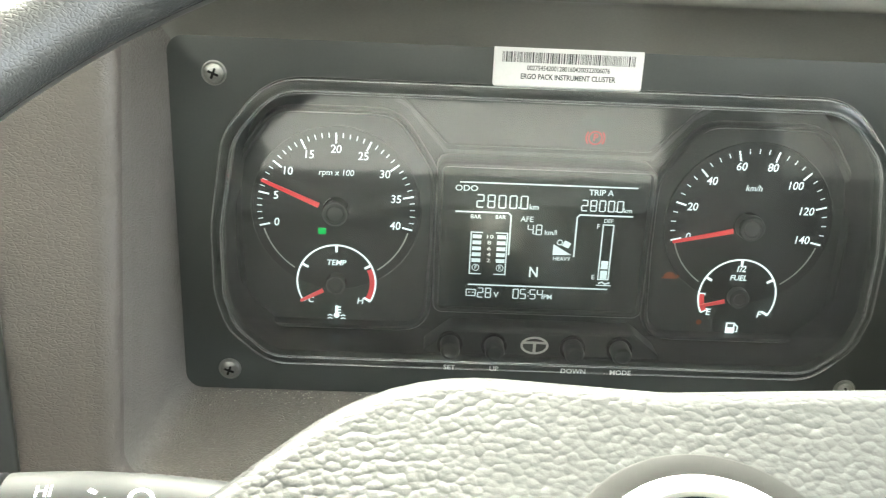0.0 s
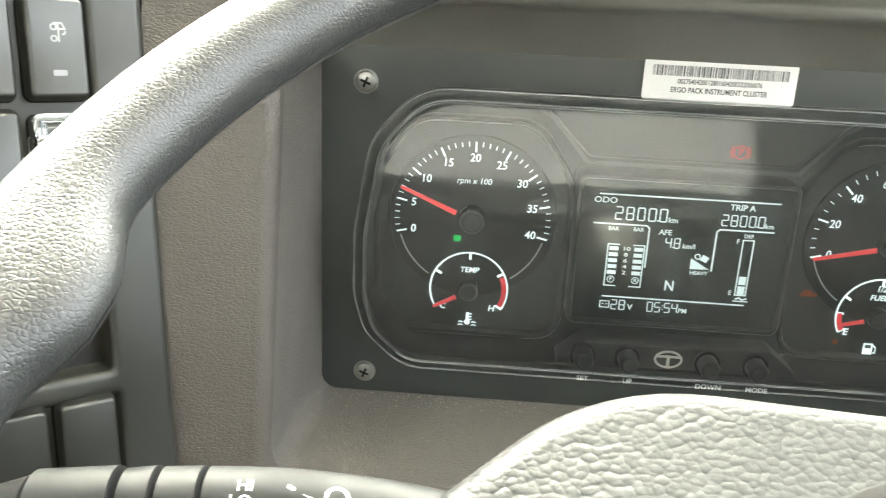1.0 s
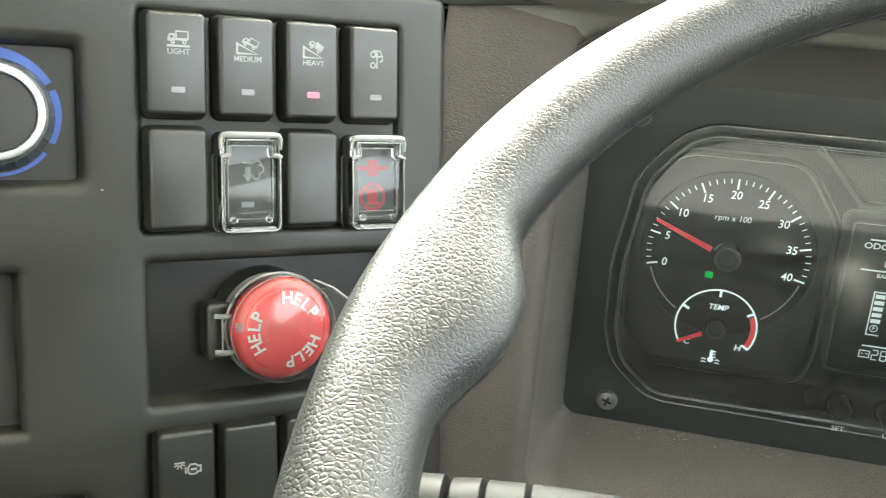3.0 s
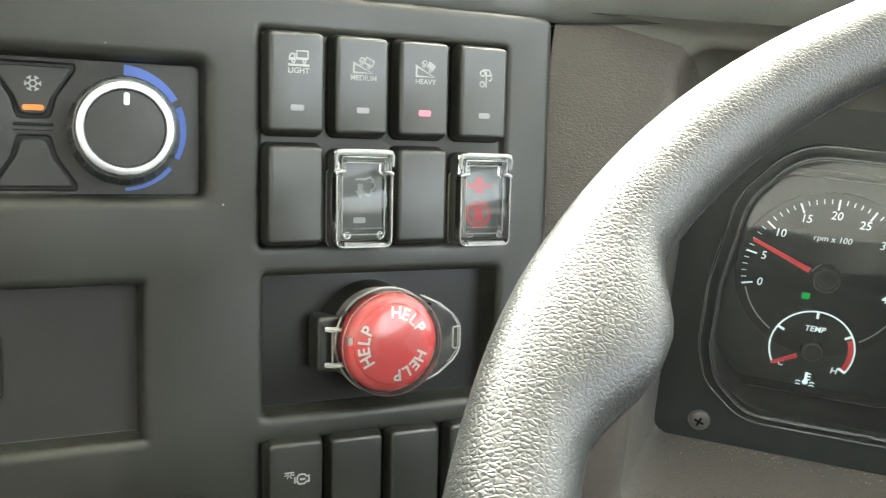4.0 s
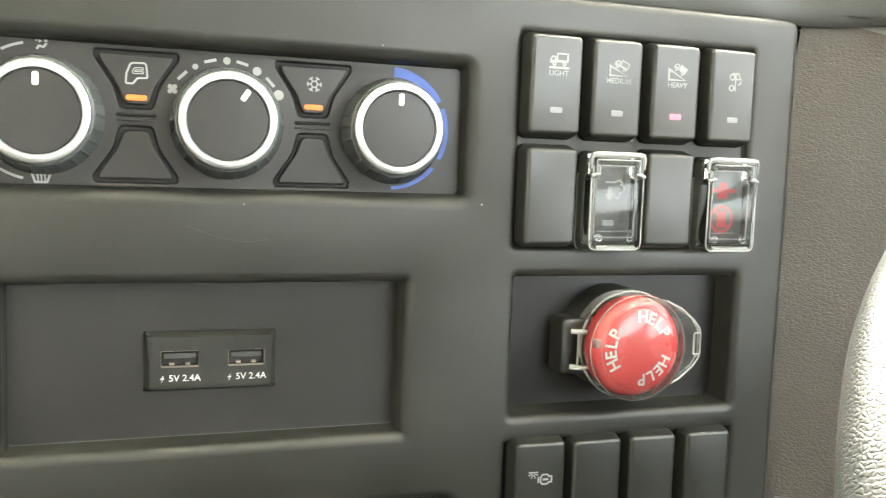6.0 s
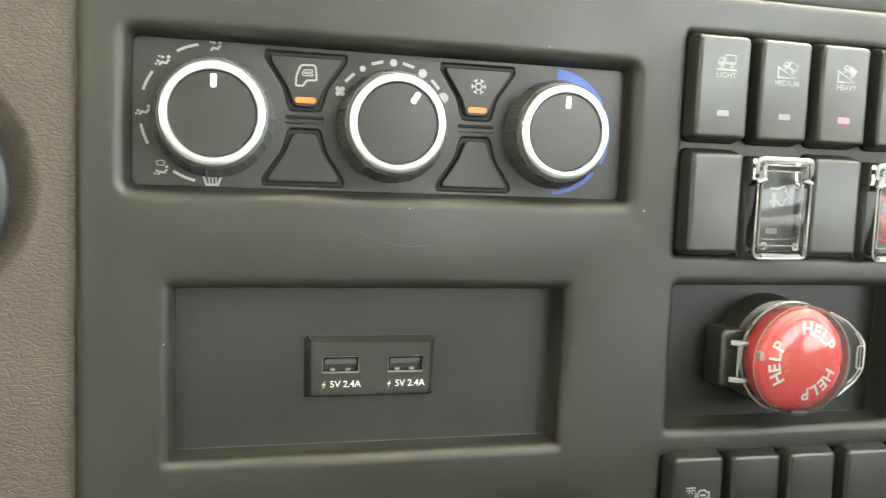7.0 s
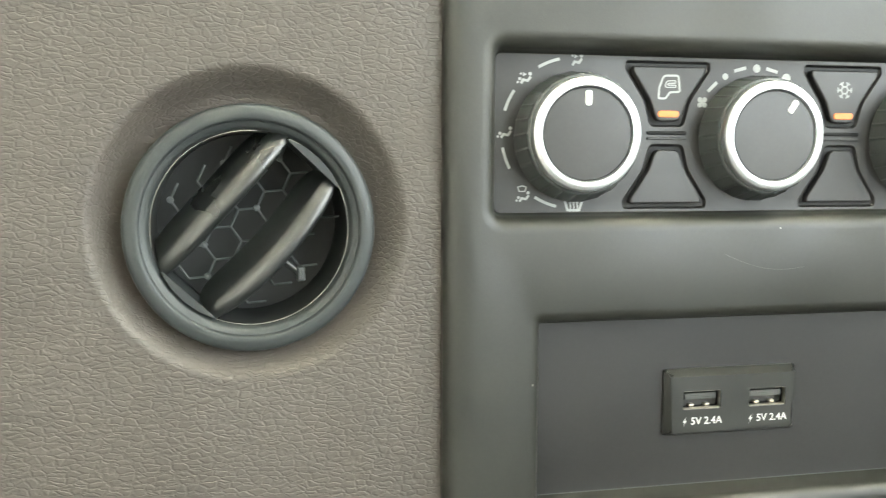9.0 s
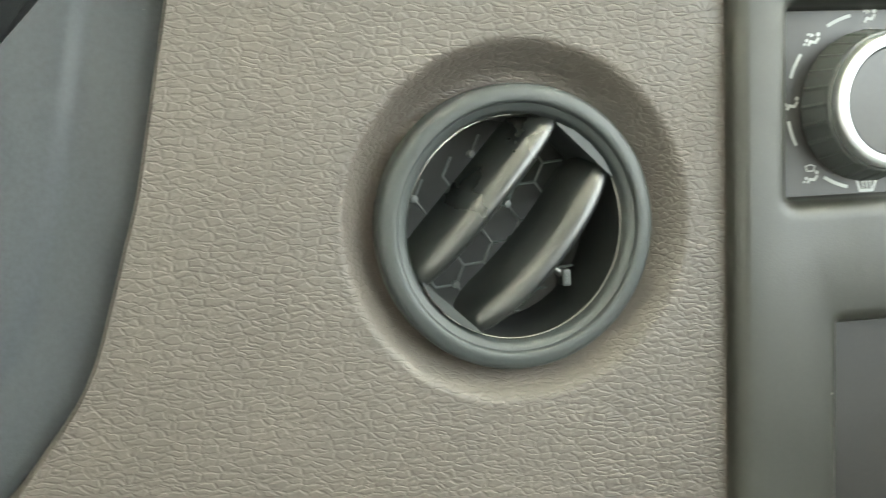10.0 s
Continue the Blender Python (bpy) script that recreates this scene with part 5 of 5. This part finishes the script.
def instrument_cluster():
    th = thing("instrument_cluster", CLUSTER, "black truck instrument cluster, two round dials and lit centre display", "instrument cluster")
    plate = rrect(366, 184, 8, 111, -3)
    bm = B()
    sheet(bm, inset(plate, 1.0), [LENS_OUT], 0)
    loft(bm, [lift(inset(plate, 1.0), 0), lift(inset(plate, 0.3), -0.3), lift(plate, -1.0), lift(plate, -6)], False, False, flip=True)
    loft(bm, [lift(LENS_OUT, 0), lift(LENS_OUT, -3)], False, False)
    bmesh.ops.remove_doubles(bm, verts=bm.verts, dist=1e-6)
    part("bezel", bm, BEZEL, th, "flat matt black bezel", sharp=30)
    for u, v in ((-46.5, 68.0), (-45.0, -78.8), (265.5, -79.5), (267, 68.0)):
        screw(th, u, v)
    # housing behind the lens
    wall = [lift(inset(LENS_OUT, 0.2), -1.0), lift(inset(LENS_OUT, 2.5), -4), lift(inset(LENS_OUT, 4.5), -18), lift(inset(LENS_OUT, 6.5), -33)]
    part("housing", loft(B(), wall, False, True), MASK, th, "black moulded inner housing", sharp=30)
    # Added grey ring lightens the clear rim by covering the dark housing.
    seat = [lift(inset(LENS_OUT, 0.25), -0.9), lift(inset(LENS_OUT, 1.5), -1.6), lift(inset(LENS_OUT, 5.0), -2.0), lift(inset(LENS_OUT, 6.4), -2.6), lift(inset(LENS_OUT, 6.9), -5.0)]
    part("lens_backing", loft(B(), seat, False, False), BEZEL, th, "grey ring added to hide the dark void under the rim", sharp=30)
    # clear lens with a stepped rim
    rim = [lift(inset(LENS_OUT, 0.1), -0.5), lift(inset(LENS_OUT, 0.3), 0.8), lift(inset(LENS_OUT, 1.2), 1.8), lift(inset(LENS_OUT, 2.6), 2.0), lift(inset(LENS_OUT, 3.6), 2.6), lift(inset(LENS_OUT, 4.6), 3.8), lift(inset(LENS_OUT, 6.0), 4.4), lift(inset(LENS_OUT, 7.5), 4.5)]
    bm = loft(B(), rim[-2:], False, False)
    lens = part("lens", bowed_lens(bm, inset(LENS_OUT, 7.5)), LENS, th, "clear bowed plastic lens", sharp=60)
    lens.visible_shadow = False
    edge = part("lens_rim", loft(B(), rim[:-1], False, False), LENS_RIM, th, "bright stepped lens rim", sharp=25)
    edge.visible_shadow = False
    # Pale beads imitate the bright refraction lines round the lens.
    for d, z, r in ((0.9, 1.9, 0.30), (5.6, 4.4, 0.36), (6.6, 4.7, 0.2)):
        line = part("lens_bead", bead(B(), lift(inset(LENS_OUT, d), z), r), LENS_BEAD, th, "pale bead imitating the lens edge glint", sharp=60)
        line.visible_shadow = False
    # raised masks round the two dials and the middle
    for cx in (4.6, 215.4):
        o = round_poly([(cx - 47, -66, 14), (cx + 47, -66, 14), (cx + 49.5, -20, 30), (cx + 49.5, 18, 26), (cx + 30, 47, 20), (cx - 30, 47, 20), (cx - 49.5, 18, 26), (cx - 49.5, -20, 30)])
        o = o if sum(a[0] * b[1] - a[1] * b[0] for a, b in zip(o, o[1:] + o[:1])) > 0 else o[::-1]
        bm = loft(B(), [lift(inset(o, -2.4), -33), lift(inset(o, -2.2), -29), lift(inset(o, -1.2), -27.8), lift(inset(o, 0.2), -28.4), lift(inset(o, 1.6), -32.4)], False, False)
        part("dial_surround", bm, MASK, th, "raised black dial surround", sharp=40)
    tell = round_poly([(59.5, 35.5, 5), (156.5, 35.5, 5), (176, 55, 8), (185, 62, 3), (35, 62, 3), (40, 55, 8)])
    bm = solid(B(), tell, -33, -14, 2.0)
    part("telltale_panel", bm, MASK, th, "smoked telltale strip above the display")
    bm = B()
    stroke(bm, [(34, 57.5), (41, 53.5), (58.5, 33.2), (157.5, 33.2), (175, 53.5), (182, 57.5)], 2.0)
    flat("telltale_edge", bm, GRIP, th, "lighter moulded edge", Matrix.Translation((0, 0, -13.9 * MM)))
    bm = B()
    stroke(bm, circ(3.1, 129.1, 42.2, 24), 0.7, closed=True)
    for s in (-1, 1):
        stroke(bm, arc(4.4, 90 - s * 90 - 40, 90 - s * 90 + 40, 129.1, 42.2, 8), 0.8)
    text(bm, "P", 3.4, 129.2, 42.2, bold=0.02)
    flat("parking_lamp", bm, RED_GLOW, th, "red parking brake telltale", Matrix.Translation((0, 0, -13.9 * MM)))
    display(th)
    # lower strip with four push buttons
    strip = round_poly([(56, -71.5, 4), (166, -71.5, 4), (172, -68, 4), (157, -55.5, 5), (65, -55.5, 5), (50, -68, 4)])
    part("button_strip", solid(B(), strip, -20, -4.4, 1.2), MASK, th, "black button strip")
    for u, word in ((64.4, "SET"), (86.5, "UP"), (126.0, "DOWN"), (149.5, "MODE")):
        b = part("push_button", revolve(B(), [(4.9, -5), (4.9, 3.8), (4.4, 5.2), (3.2, 5.8), (2.6, 5.5), (0.02, 5.4)], 36, u, -62.8), MASK, th, "round black push button")
        part("button_collar", revolve(B(), [(6.4, -5), (6.4, -2.6), (5.4, -2.2), (4.9, -3.2)], 36, u, -62.8, cap1=False), GAP, b)
        flat("button_name", text(B(), word, 2.5, u, -71.9, wide=1.05, bold=0.015), DIM_PRINT, th, "small grey word " + word, Matrix.Translation((0, 0, 4.6 * MM)))
    bm = B()
    k = 40
    oval = [(107.0 + 6.5 * math.cos(2 * math.pi * i / k), -62.6 + 4.3 * math.sin(2 * math.pi * i / k)) for i in range(k)]
    stroke(bm, oval, 1.2, closed=True)
    stroke(bm, [(101.2, -61.2), (107, -61.0), (112.8, -61.2)], 1.3)
    stroke(bm, [(107, -61), (107, -66.4)], 1.6)
    flat("badge", bm, SILVER, th, "small oval chrome badge", Matrix.Translation((0, 0, -4.2 * MM)))
    gauge(th, 4.6, -4.0, 0, 40, 5, 1, (0, 5, 10, 15, 20, 25, 30, 35, 40), "rpm x 100", 7.1)
    gauge(th, 215.4, -4.0, 0, 140, 20, 5, (0, 20, 40, 60, 80, 100, 120, 140), "km/h", 0.4)
    small_gauge(th, 4.8, -43.2, 212, -30, (24, -28), (212, 151, 90, 29, -30), 208)
    small_gauge(th, 215.4, -43.2, 208, -30, (178, 208), (208, 178, 150, 90, 29, -30), 194)
    for word, size, u, v, wide in (("TEMP", 2.9, 4.8, -32.4, 1), ("H", 3.4, 17.4, -53.4, 1), ("C", 3.0, -8.5, -53.6, 1), ("FUEL", 2.9, 214.8, -33.0, 1), ("1/2", 3.4, 215.4, -28.0, 0.85), ("E", 3.6, 201.4, -52.8, 1), ("F", 3.6, 228.6, -53.4, 1)):
        flat("gauge_lettering", text(B(), word, size, u, v, wide=wide, bold=0.015, slant=0.14), DIAL_WHITE, th, "white lettering " + word, Matrix.Translation((0, 0, -31.85 * MM)))
    bm = B()
    stroke(bm, [(4.9, -62), (4.9, -56.5)], 1.4)
    patch(bm, circ(1.5, 4.9, -62, 14))
    for dy in (-57.2, -58.8, -60.4):
        stroke(bm, [(5.0, dy), (7.2, dy)], 0.7)
    for s in (-1, 1):
        for dy in (0, -1.7):
            stroke(bm, [(4.9 + s * 2.2, -62.2 + dy), (4.9 + s * 3.4, -61.7 + dy), (4.9 + s * 4.7, -62.2 + dy)], 0.6)
    flat("coolant_symbol", bm, DIAL_WHITE, th, "white thermometer symbol", Matrix.Translation((0, 0, -31.85 * MM)))
    bm = B()
    stroke(bm, [(212.4, -64.2), (212.4, -58.8), (216.4, -58.8), (216.4, -64.2)], 0.8, closed=True)
    patch(bm, [(212.4, -64.2), (216.4, -64.2), (216.4, -61.2), (212.4, -61.2)])
    stroke(bm, [(216.8, -59.4), (218.3, -60.6), (218.3, -63.6), (217.2, -63.6)], 0.6)
    flat("fuel_pump_symbol", bm, DIAL_WHITE, th, "white fuel pump symbol", Matrix.Translation((0, 0, -31.85 * MM)))
    part("green_lamp", solid(B(), rrect(3.8, 3.2, 0.3, -2.6, -15.3), -32, -31.7), GREEN_LAMP, th, "lit green telltale")
    bm = B()
    patch(bm, arc(3.2, 0, 180, 178.4, -34.0, 14))
    patch(bm, circ(1.0, 182.6, -33.2, 10))
    stroke(bm, [(174.2, -34.2), (182.2, -34.2)], 0.7)
    flat("fuel_lamp", patch(B(), circ(1.5, 197.2, -58.7, 16)), AMBER_LAMP, th, "dim amber low fuel lamp", Matrix.Translation((0, 0, -31.8 * MM)))
    flat("amber_lamp", bm, AMBER_LAMP, th, "dim amber telltale", Matrix.Translation((0, 0, -31.8 * MM)))
    return th


def display(th):
    """The middle display with its frame and lit segments."""
    o = rrect(101, 73, 2.0, 108.6, -12.2)
    part("display_frame", loft(B(), [lift(inset(o, -3.2), -33), lift(inset(o, -3.0), -17.5), lift(inset(o, -2.2), -16.4), lift(inset(o, -0.8), -16.4), lift(o, -18.2)], False, False), MASK, th, "black display frame", sharp=40)
    part("display_glass", solid(B(), o, -20, -18.3), LCD, th, "dark display glass")
    bm = B()
    w = 0.62
    stroke(bm, [(66.2, 17.1), (153.4, 17.1)], 0.75)
    text(bm, "ODO", 2.9, 69.6, 14.0, wide=1.15, bold=0.016)
    x = digits(bm, "2800", 6.3, 75.0, 7.8, pitch=5.4)
    digits(bm, ".0", 6.3, x, 7.8)
    text(bm, "km", 2.7, 103.2, 5.6, bold=0.016)
    text(bm, "TRIP A", 2.9, 135.6, 14.0, bold=0.016)
    x = digits(bm, "2800", 5.4, 126.6, 7.4, pitch=4.4)
    digits(bm, ".0", 5.4, x, 7.4)
    text(bm, "km", 2.4, 149.6, 5.4, bold=0.016)
    stroke(bm, [(64.6, 2.1), (90.8, 2.1), (92.2, 0.8), (92.2, -19.9)], 0.8)
    stroke(bm, [(152.4, 2.5), (126.2, 2.5), (124.9, 1.2), (124.9, -19.6)], 0.8)
    text(bm, "BAR", 2.0, 74.8, -0.4, bold=0.016)
    text(bm, "BAR", 2.0, 87.0, -0.2, bold=0.016)
    text(bm, "AFE", 2.7, 100.2, -0.8, bold=0.016)
    x = digits(bm, "4", 5.0, 101.0, -6.0, pitch=4.2)
    digits(bm, ".8", 5.0, x, -6.0)
    text(bm, "km/l", 2.5, 112.4, -7.3, bold=0.016)
    for x0 in (73.0, 85.2):
        stroke(bm, [(x0 + 5.8, -8.4), (x0, -8.4), (x0, -30.4), (x0 + 5.8, -30.4)] if x0 < 80 else [(x0, -8.4), (x0 + 5.8, -8.4), (x0 + 5.8, -30.4), (x0, -30.4)], w)
        for k in range(5):
            y = -10.6 - 3.15 * k
            patch(bm, [(x0 + 0.8, y - 1.0), (x0 + 5.2, y - 1.0), (x0 + 5.2, y + 1.0), (x0 + 0.8, y + 1.0)])
        stroke(bm, circ(1.7, x0 + 3.0, -27.0, 16), 0.4, closed=True)
        text(bm, "F" if x0 < 80 else "R", 1.9, x0 + 3.0, -27.0, bold=0.016)
    for k, n in enumerate(("10", "8", "6", "4", "2")):
        text(bm, n, 1.9, 82.2, -10.6 - 3.15 * k, wide=1.5, bold=0.016)
    stroke(bm, [(114.6, -18.6), (123.4, -18.6), (114.6, -13.8)], 0.7, closed=True)
    patch(bm, [(114.8, -18.4), (122.6, -18.4), (114.8, -14.2)])
    patch(bm, [(118.4, -13.8), (121.8, -15.2), (123.2, -12.6), (120.0, -11.0)])
    stroke(bm, circ(1.3, 117.4, -12.2, 12), 0.5, closed=True)
    text(bm, "HEAVY", 2.0, 118.9, -20.9, bold=0.016)
    text(bm, "DEF", 1.9, 140.6, -0.2, bold=0.016)
    stroke(bm, [(138.2, -2.2), (143.4, -2.2), (143.4, -31.2), (138.2, -31.2)], w, closed=True)
    for y in (-28.6, -23.4):
        patch(bm, [(139.1, y - 2.2), (142.6, y - 2.2), (142.6, y + 2.2), (139.1, y + 2.2)])
    text(bm, "F", 2.4, 135.8, -3.2, bold=0.016)
    text(bm, "E", 2.4, 135.6, -30.2, bold=0.016)
    stroke(bm, [(137.6, -34.4), (145.2, -34.4)], 0.6)
    stroke(bm, [(138.6, -33.4), (140.4, -32.6), (142.0, -33.6), (144.4, -32.8)], 0.8)
    text(bm, "N", 5.4, 105.4, -28.8, wide=0.85, bold=0.016)
    stroke(bm, [(72.6, -36.3), (143.7, -36.5)], 0.75)
    stroke(bm, [(72.0, -42.4), (72.0, -39.0), (76.6, -39.0), (76.6, -42.4)], 0.5, closed=True)
    stroke(bm, [(72.9, -40.6), (73.9, -40.6)], 0.45)
    stroke(bm, [(74.8, -40.6), (75.9, -40.6)], 0.45)
    digits(bm, "28", 5.0, 77.8, -40.6, pitch=4.0)
    text(bm, "V", 2.9, 87.2, -41.6, bold=0.016)
    digits(bm, "05:54", 5.0, 95.9, -40.6, pitch=3.7)
    text(bm, "PM", 2.5, 113.6, -41.9, bold=0.016)
    flat("display_segments", bm, LCD_WHITE, th, "lit white display segments", Matrix.Translation((0, 0, -18.2 * MM)))


instrument_cluster()


def sticker():
    th = thing("label_sticker", shift(CLUSTER, 111.2, 76.2, 0.1, -0.2), "white paper barcode label stuck on the bezel", "sticker")
    part("paper", solid(B(), rrect(67.0, 18.4, 1.6), 0.0, 0.35, 0.1), STICKER, th)
    bm = B()
    rng = random.Random(4)
    x = -29.6
    while x < 29.8:
        w = rng.choice((0.28, 0.28, 0.42, 0.7))
        patch(bm, [(x, 1.8), (x + w, 1.8), (x + w, 6.4), (x, 6.4)])
        x += w + rng.choice((0.28, 0.36, 0.6))
    text(bm, "0027545420012801604200322006076", 2.1, 0.2, -0.6, wide=0.80, bold=0.02)
    text(bm, "ERGO PACK INSTRUMENT CLUSTER", 2.3, 0.2, -4.4, wide=0.80, bold=0.025)
    flat("print", bm, INK, th, "black barcode and printed words", Matrix.Translation((0, 0, 0.36 * MM)))


sticker()


def crumbs():
    """Dry dust flakes on the tunnel floor under the bezel."""
    rng = random.Random(8)
    bm = B()
    for i in range(150):
        n = 1.5 + abs(rng.gauss(0, 5.5))
        u = rng.uniform(-66, 60) if i % 3 else rng.gauss(-12, 14)
        v = -89.75 - 4.75 * n / 62 + 0.12
        r = rng.uniform(0.12, 0.42)
        k = rng.randint(4, 6)
        a0 = rng.uniform(0, 6)
        ring = [(u + r * math.cos(a0 + 6.283 * q / k) * rng.uniform(0.6, 1.4), v, n + r * math.sin(a0 + 6.283 * q / k) * rng.uniform(0.6, 1.4)) for q in range(k)]
        loft(bm, [ring, [(u + (x - u) * 0.6, v + r * 0.7, n + (z - n) * 0.6) for x, _, z in ring]])
    ob = part("dust_crumbs", bm, CRUMB, None, "", CLUSTER)
    tagged(ob, "pale dry dust crumbs on the taupe tunnel floor", "dust", kind="stuff")


crumbs()


# ---- steering wheel ----
def steering_wheel():
    th = thing("steering_wheel", WHEEL, "grey pebble-grained steering wheel with thumb grips", "steering wheel")
    bm = B()
    rows = []
    n, k = 220, 28
    for i in range(n):
        a = 360 * i / n
        d = a if a <= 180 else 360 - a          # 0 right .. 180 left, mirrored
        side = 180 - abs(a - 180) if a <= 180 else 0
        up = a if a <= 90 else (180 - a if a <= 180 else 0)   # degrees above the level line on either side
        low = 0 if a <= 180 else min(a - 180, 360 - a)
        h = up - low

        def step(x):
            x = min(1, max(0, x))
            return x * x * (3 - 2 * x)
        swell = step((20.5 - h) / 9.5) * step((h - 0.5) / 8.5)
        ca, sa = math.cos(radians(a)), math.sin(radians(a))
        loop = []
        for j in range(k):
            t = 2 * math.pi * j / k
            cr, cz = math.cos(t), math.sin(t)
            r_in = 13.2 + (10.8 * swell if cr < 0 else 0.6 * swell)
            rho = 190.7 + cr * r_in
            z = cz * (12.6 - 1.2 * swell * max(0, -cr))
            loop.append((rho * ca, rho * sa, z))
        rows.append(loop)
    rows.append(rows[0])
    cut = (16, 25)          # the smooth back lies between these stations of the section
    for name, js, mat, lab in (("rim", [j % k for j in range(cut[1], cut[0] + k + 1)], RIM, "pebble-grained grey rim"), ("rim_back", list(range(cut[0], cut[1] + 1)), RIM_EDGE, "smooth grey back of the rim")):
        bm = B()
        grid = [[bm.verts.new([c * MM for c in row[j]]) for j in js] for row in rows[:-1]]
        for i in range(n):
            a, b = grid[i], grid[(i + 1) % n]
            for j in range(len(js) - 1):
                bm.faces.new((a[j], b[j], b[j + 1], a[j + 1]))
        part(name, bm, mat, th, lab, sharp=80)
    seam = B()
    pts = []
    for i in range(221):
        a = radians(360 * i / 220)
        up = 360 * i / 220
        h = min(up, 180 - up) if up <= 180 else -min(up - 180, 360 - up)
        x = min(1, max(0, (20.5 - h) / 9.5))
        y = min(1, max(0, (h - 0.5) / 8.5))
        swell = x * x * (3 - 2 * x) * y * y * (3 - 2 * y)
        t = 2 * math.pi * 16 / 28
        rr = 190.7 + (13.2 + 10.8 * swell) * math.cos(t)
        pts.append((rr * math.cos(a), rr * math.sin(a), math.sin(t) * 12.6 - 0.1))
    tube(seam, pts, [0.42] * 221, 6, False)
    part("seam", seam, GAP, th, "moulding seam", sharp=80)
    # hub pad
    o = round_poly([(-112, -24, 14), (-60, -60, 20), (48, -60, 20), (100, -24, 14), (112, -6, 8), (60, 30.0, 40), (0, 32.0, 40), (-63, 41.5, 62), (-118, -4, 8)], 8)
    o = o if sum(a[0] * b[1] - a[1] * b[0] for a, b in zip(o, o[1:] + o[:1])) > 0 else o[::-1]
    loops = [lift(inset(o, 1.0), -86), lift(inset(o, -0.5), -60), lift(o, -50)]
    for i in range(1, 7):
        a = math.pi / 2 * i / 6
        loops.append(lift(inset(o, 9.0 * (1 - math.cos(a))), -50 + 11.5 * math.sin(a)))
    pad = part("hub_pad", loft(B(), loops, True), PAD, th, "pebble-grained grey hub pad", sharp=60)
    em = revolve(B(), [(24.4, -39.0), (24.0, -37.0), (22.2, -36.2), (20.4, -37.0), (19.8, -38.2)], 56, -0.5, -17.5, cap1=False)
    part("emblem_ring", em, SILVER, pad, "chrome emblem ring")
    part("emblem_disc", revolve(B(), [(20.0, -38.6), (12, -38.1), (0.02, -37.8)], 48, -0.5, -17.5), SILVER, pad, "chrome emblem")
    # Flat black ring in place of the shade inside the emblem's groove.
    part("emblem_well_shade", revolve(B(), [(29.5, -38.4), (29.0, -38.2), (24.2, -38.3)], 56, -0.5, -17.5), GAP, pad, "dark ring painted for the shaded groove round the emblem")
    for s in (-1, 1):
        bm = B()
        path = [(s * 88 - 6, -16, -56), (s * 120 - 3, -34, -46), (s * 150, -58, -28), (s * 172, -78, -6)]
        rows = []
        for (x, y, z), w in zip(path, (20, 18, 16, 13)):
            rows.append([(x + 0.5 * w * math.cos(t), y + w * math.sin(t) * 0.9, z + 7 * math.cos(t * 1.0)) for t in [2 * math.pi * j / 16 for j in range(16)]])
        loft(bm, rows, True, True)
        part("spoke", bm, RIM_EDGE, th, "smooth grey spoke", sharp=60)
    part("column", tube(B(), [(-6, -12, -80), (-6, -14, -150), (-4, -20, -330)], (44, 46, 48), 28), BLACK, th, "black column shroud", sharp=50)


steering_wheel()


# ---- control stalk ----
def control_stalk():
    th = thing("control_stalk", DASH @ Matrix.Translation((-0.168, 0.226, 1.0000)) @ Matrix.Rotation(radians(4), 4, "Z"), "grey control stalk with turning end caps beside the wheel", "stalk")
    spans = [  # name, start, stop, radii
        ("tip", -13, -2, (9.0, 11.6)),
        ("end_cap", -1.4, 22.5, (13.0, 13.2)),
        ("collar", 24, 33.6, (12.4, 12.8)),
        ("turning_ring", 34.6, 46.5, (12.4, 12.2)),
        ("arm", 47.2, 180, (12.0, 9.5)),
    ]
    for name, x0, x1, (r0, r1) in spans:
        bm = B()
        rows = []
        steps = 14 if name == "arm" else 6
        for i in range(steps + 1):
            f = i / steps
            x = x0 + (x1 - x0) * f
            r = r0 + (r1 - r0) * f
            if i == 0:
                rows.append((x, r - 1.2))
                x += 0.6
            if i == steps and name != "arm":
                rows.append((x - 0.6, r))
                r -= 1.2
            rows.append((x, r))
        pts = []
        for x, r in rows:
            drop = 0.0 if x < 45 else -0.0019 * (x - 45) ** 2
            pts.append((x, 0, drop))
        tube(bm, pts, [r for _, r in rows], 28)
        part(name, bm, STALK, th, "grey plastic " + name.replace("_", " "), sharp=35)
    bm = B()
    for word, x, y in (("HI", 59.5, 5.0), ("LO", 58.5, 0.4)):
        text(bm, word, 3.4, x, y, turn=0, bold=0.01)
    stroke(bm, [(71, 5.5), (79, 1.2)], 1.2)
    stroke(bm, arc(3.0, 0, 330, 84.5, 3.0, 16), 1.1)
    for v in bm.verts:
        y = v.co.y / MM
        x = v.co.x / MM
        r = 12.0 - 2.5 * (x - 47) / 133 + 0.12
        drop = -0.0019 * max(0, x - 45) ** 2
        t = y / r + 0.55
        v.co.y, v.co.z = -r * math.cos(t) * MM, (r * math.sin(t) + drop) * MM
    me = bpy.data.meshes.new("lettering")
    bm.to_mesh(me)
    bm.free()
    me.materials.append(PRINT)
    ob = new("lettering", me)
    ob.parent = th
    tagged(ob, "white wiper marks")


control_stalk()
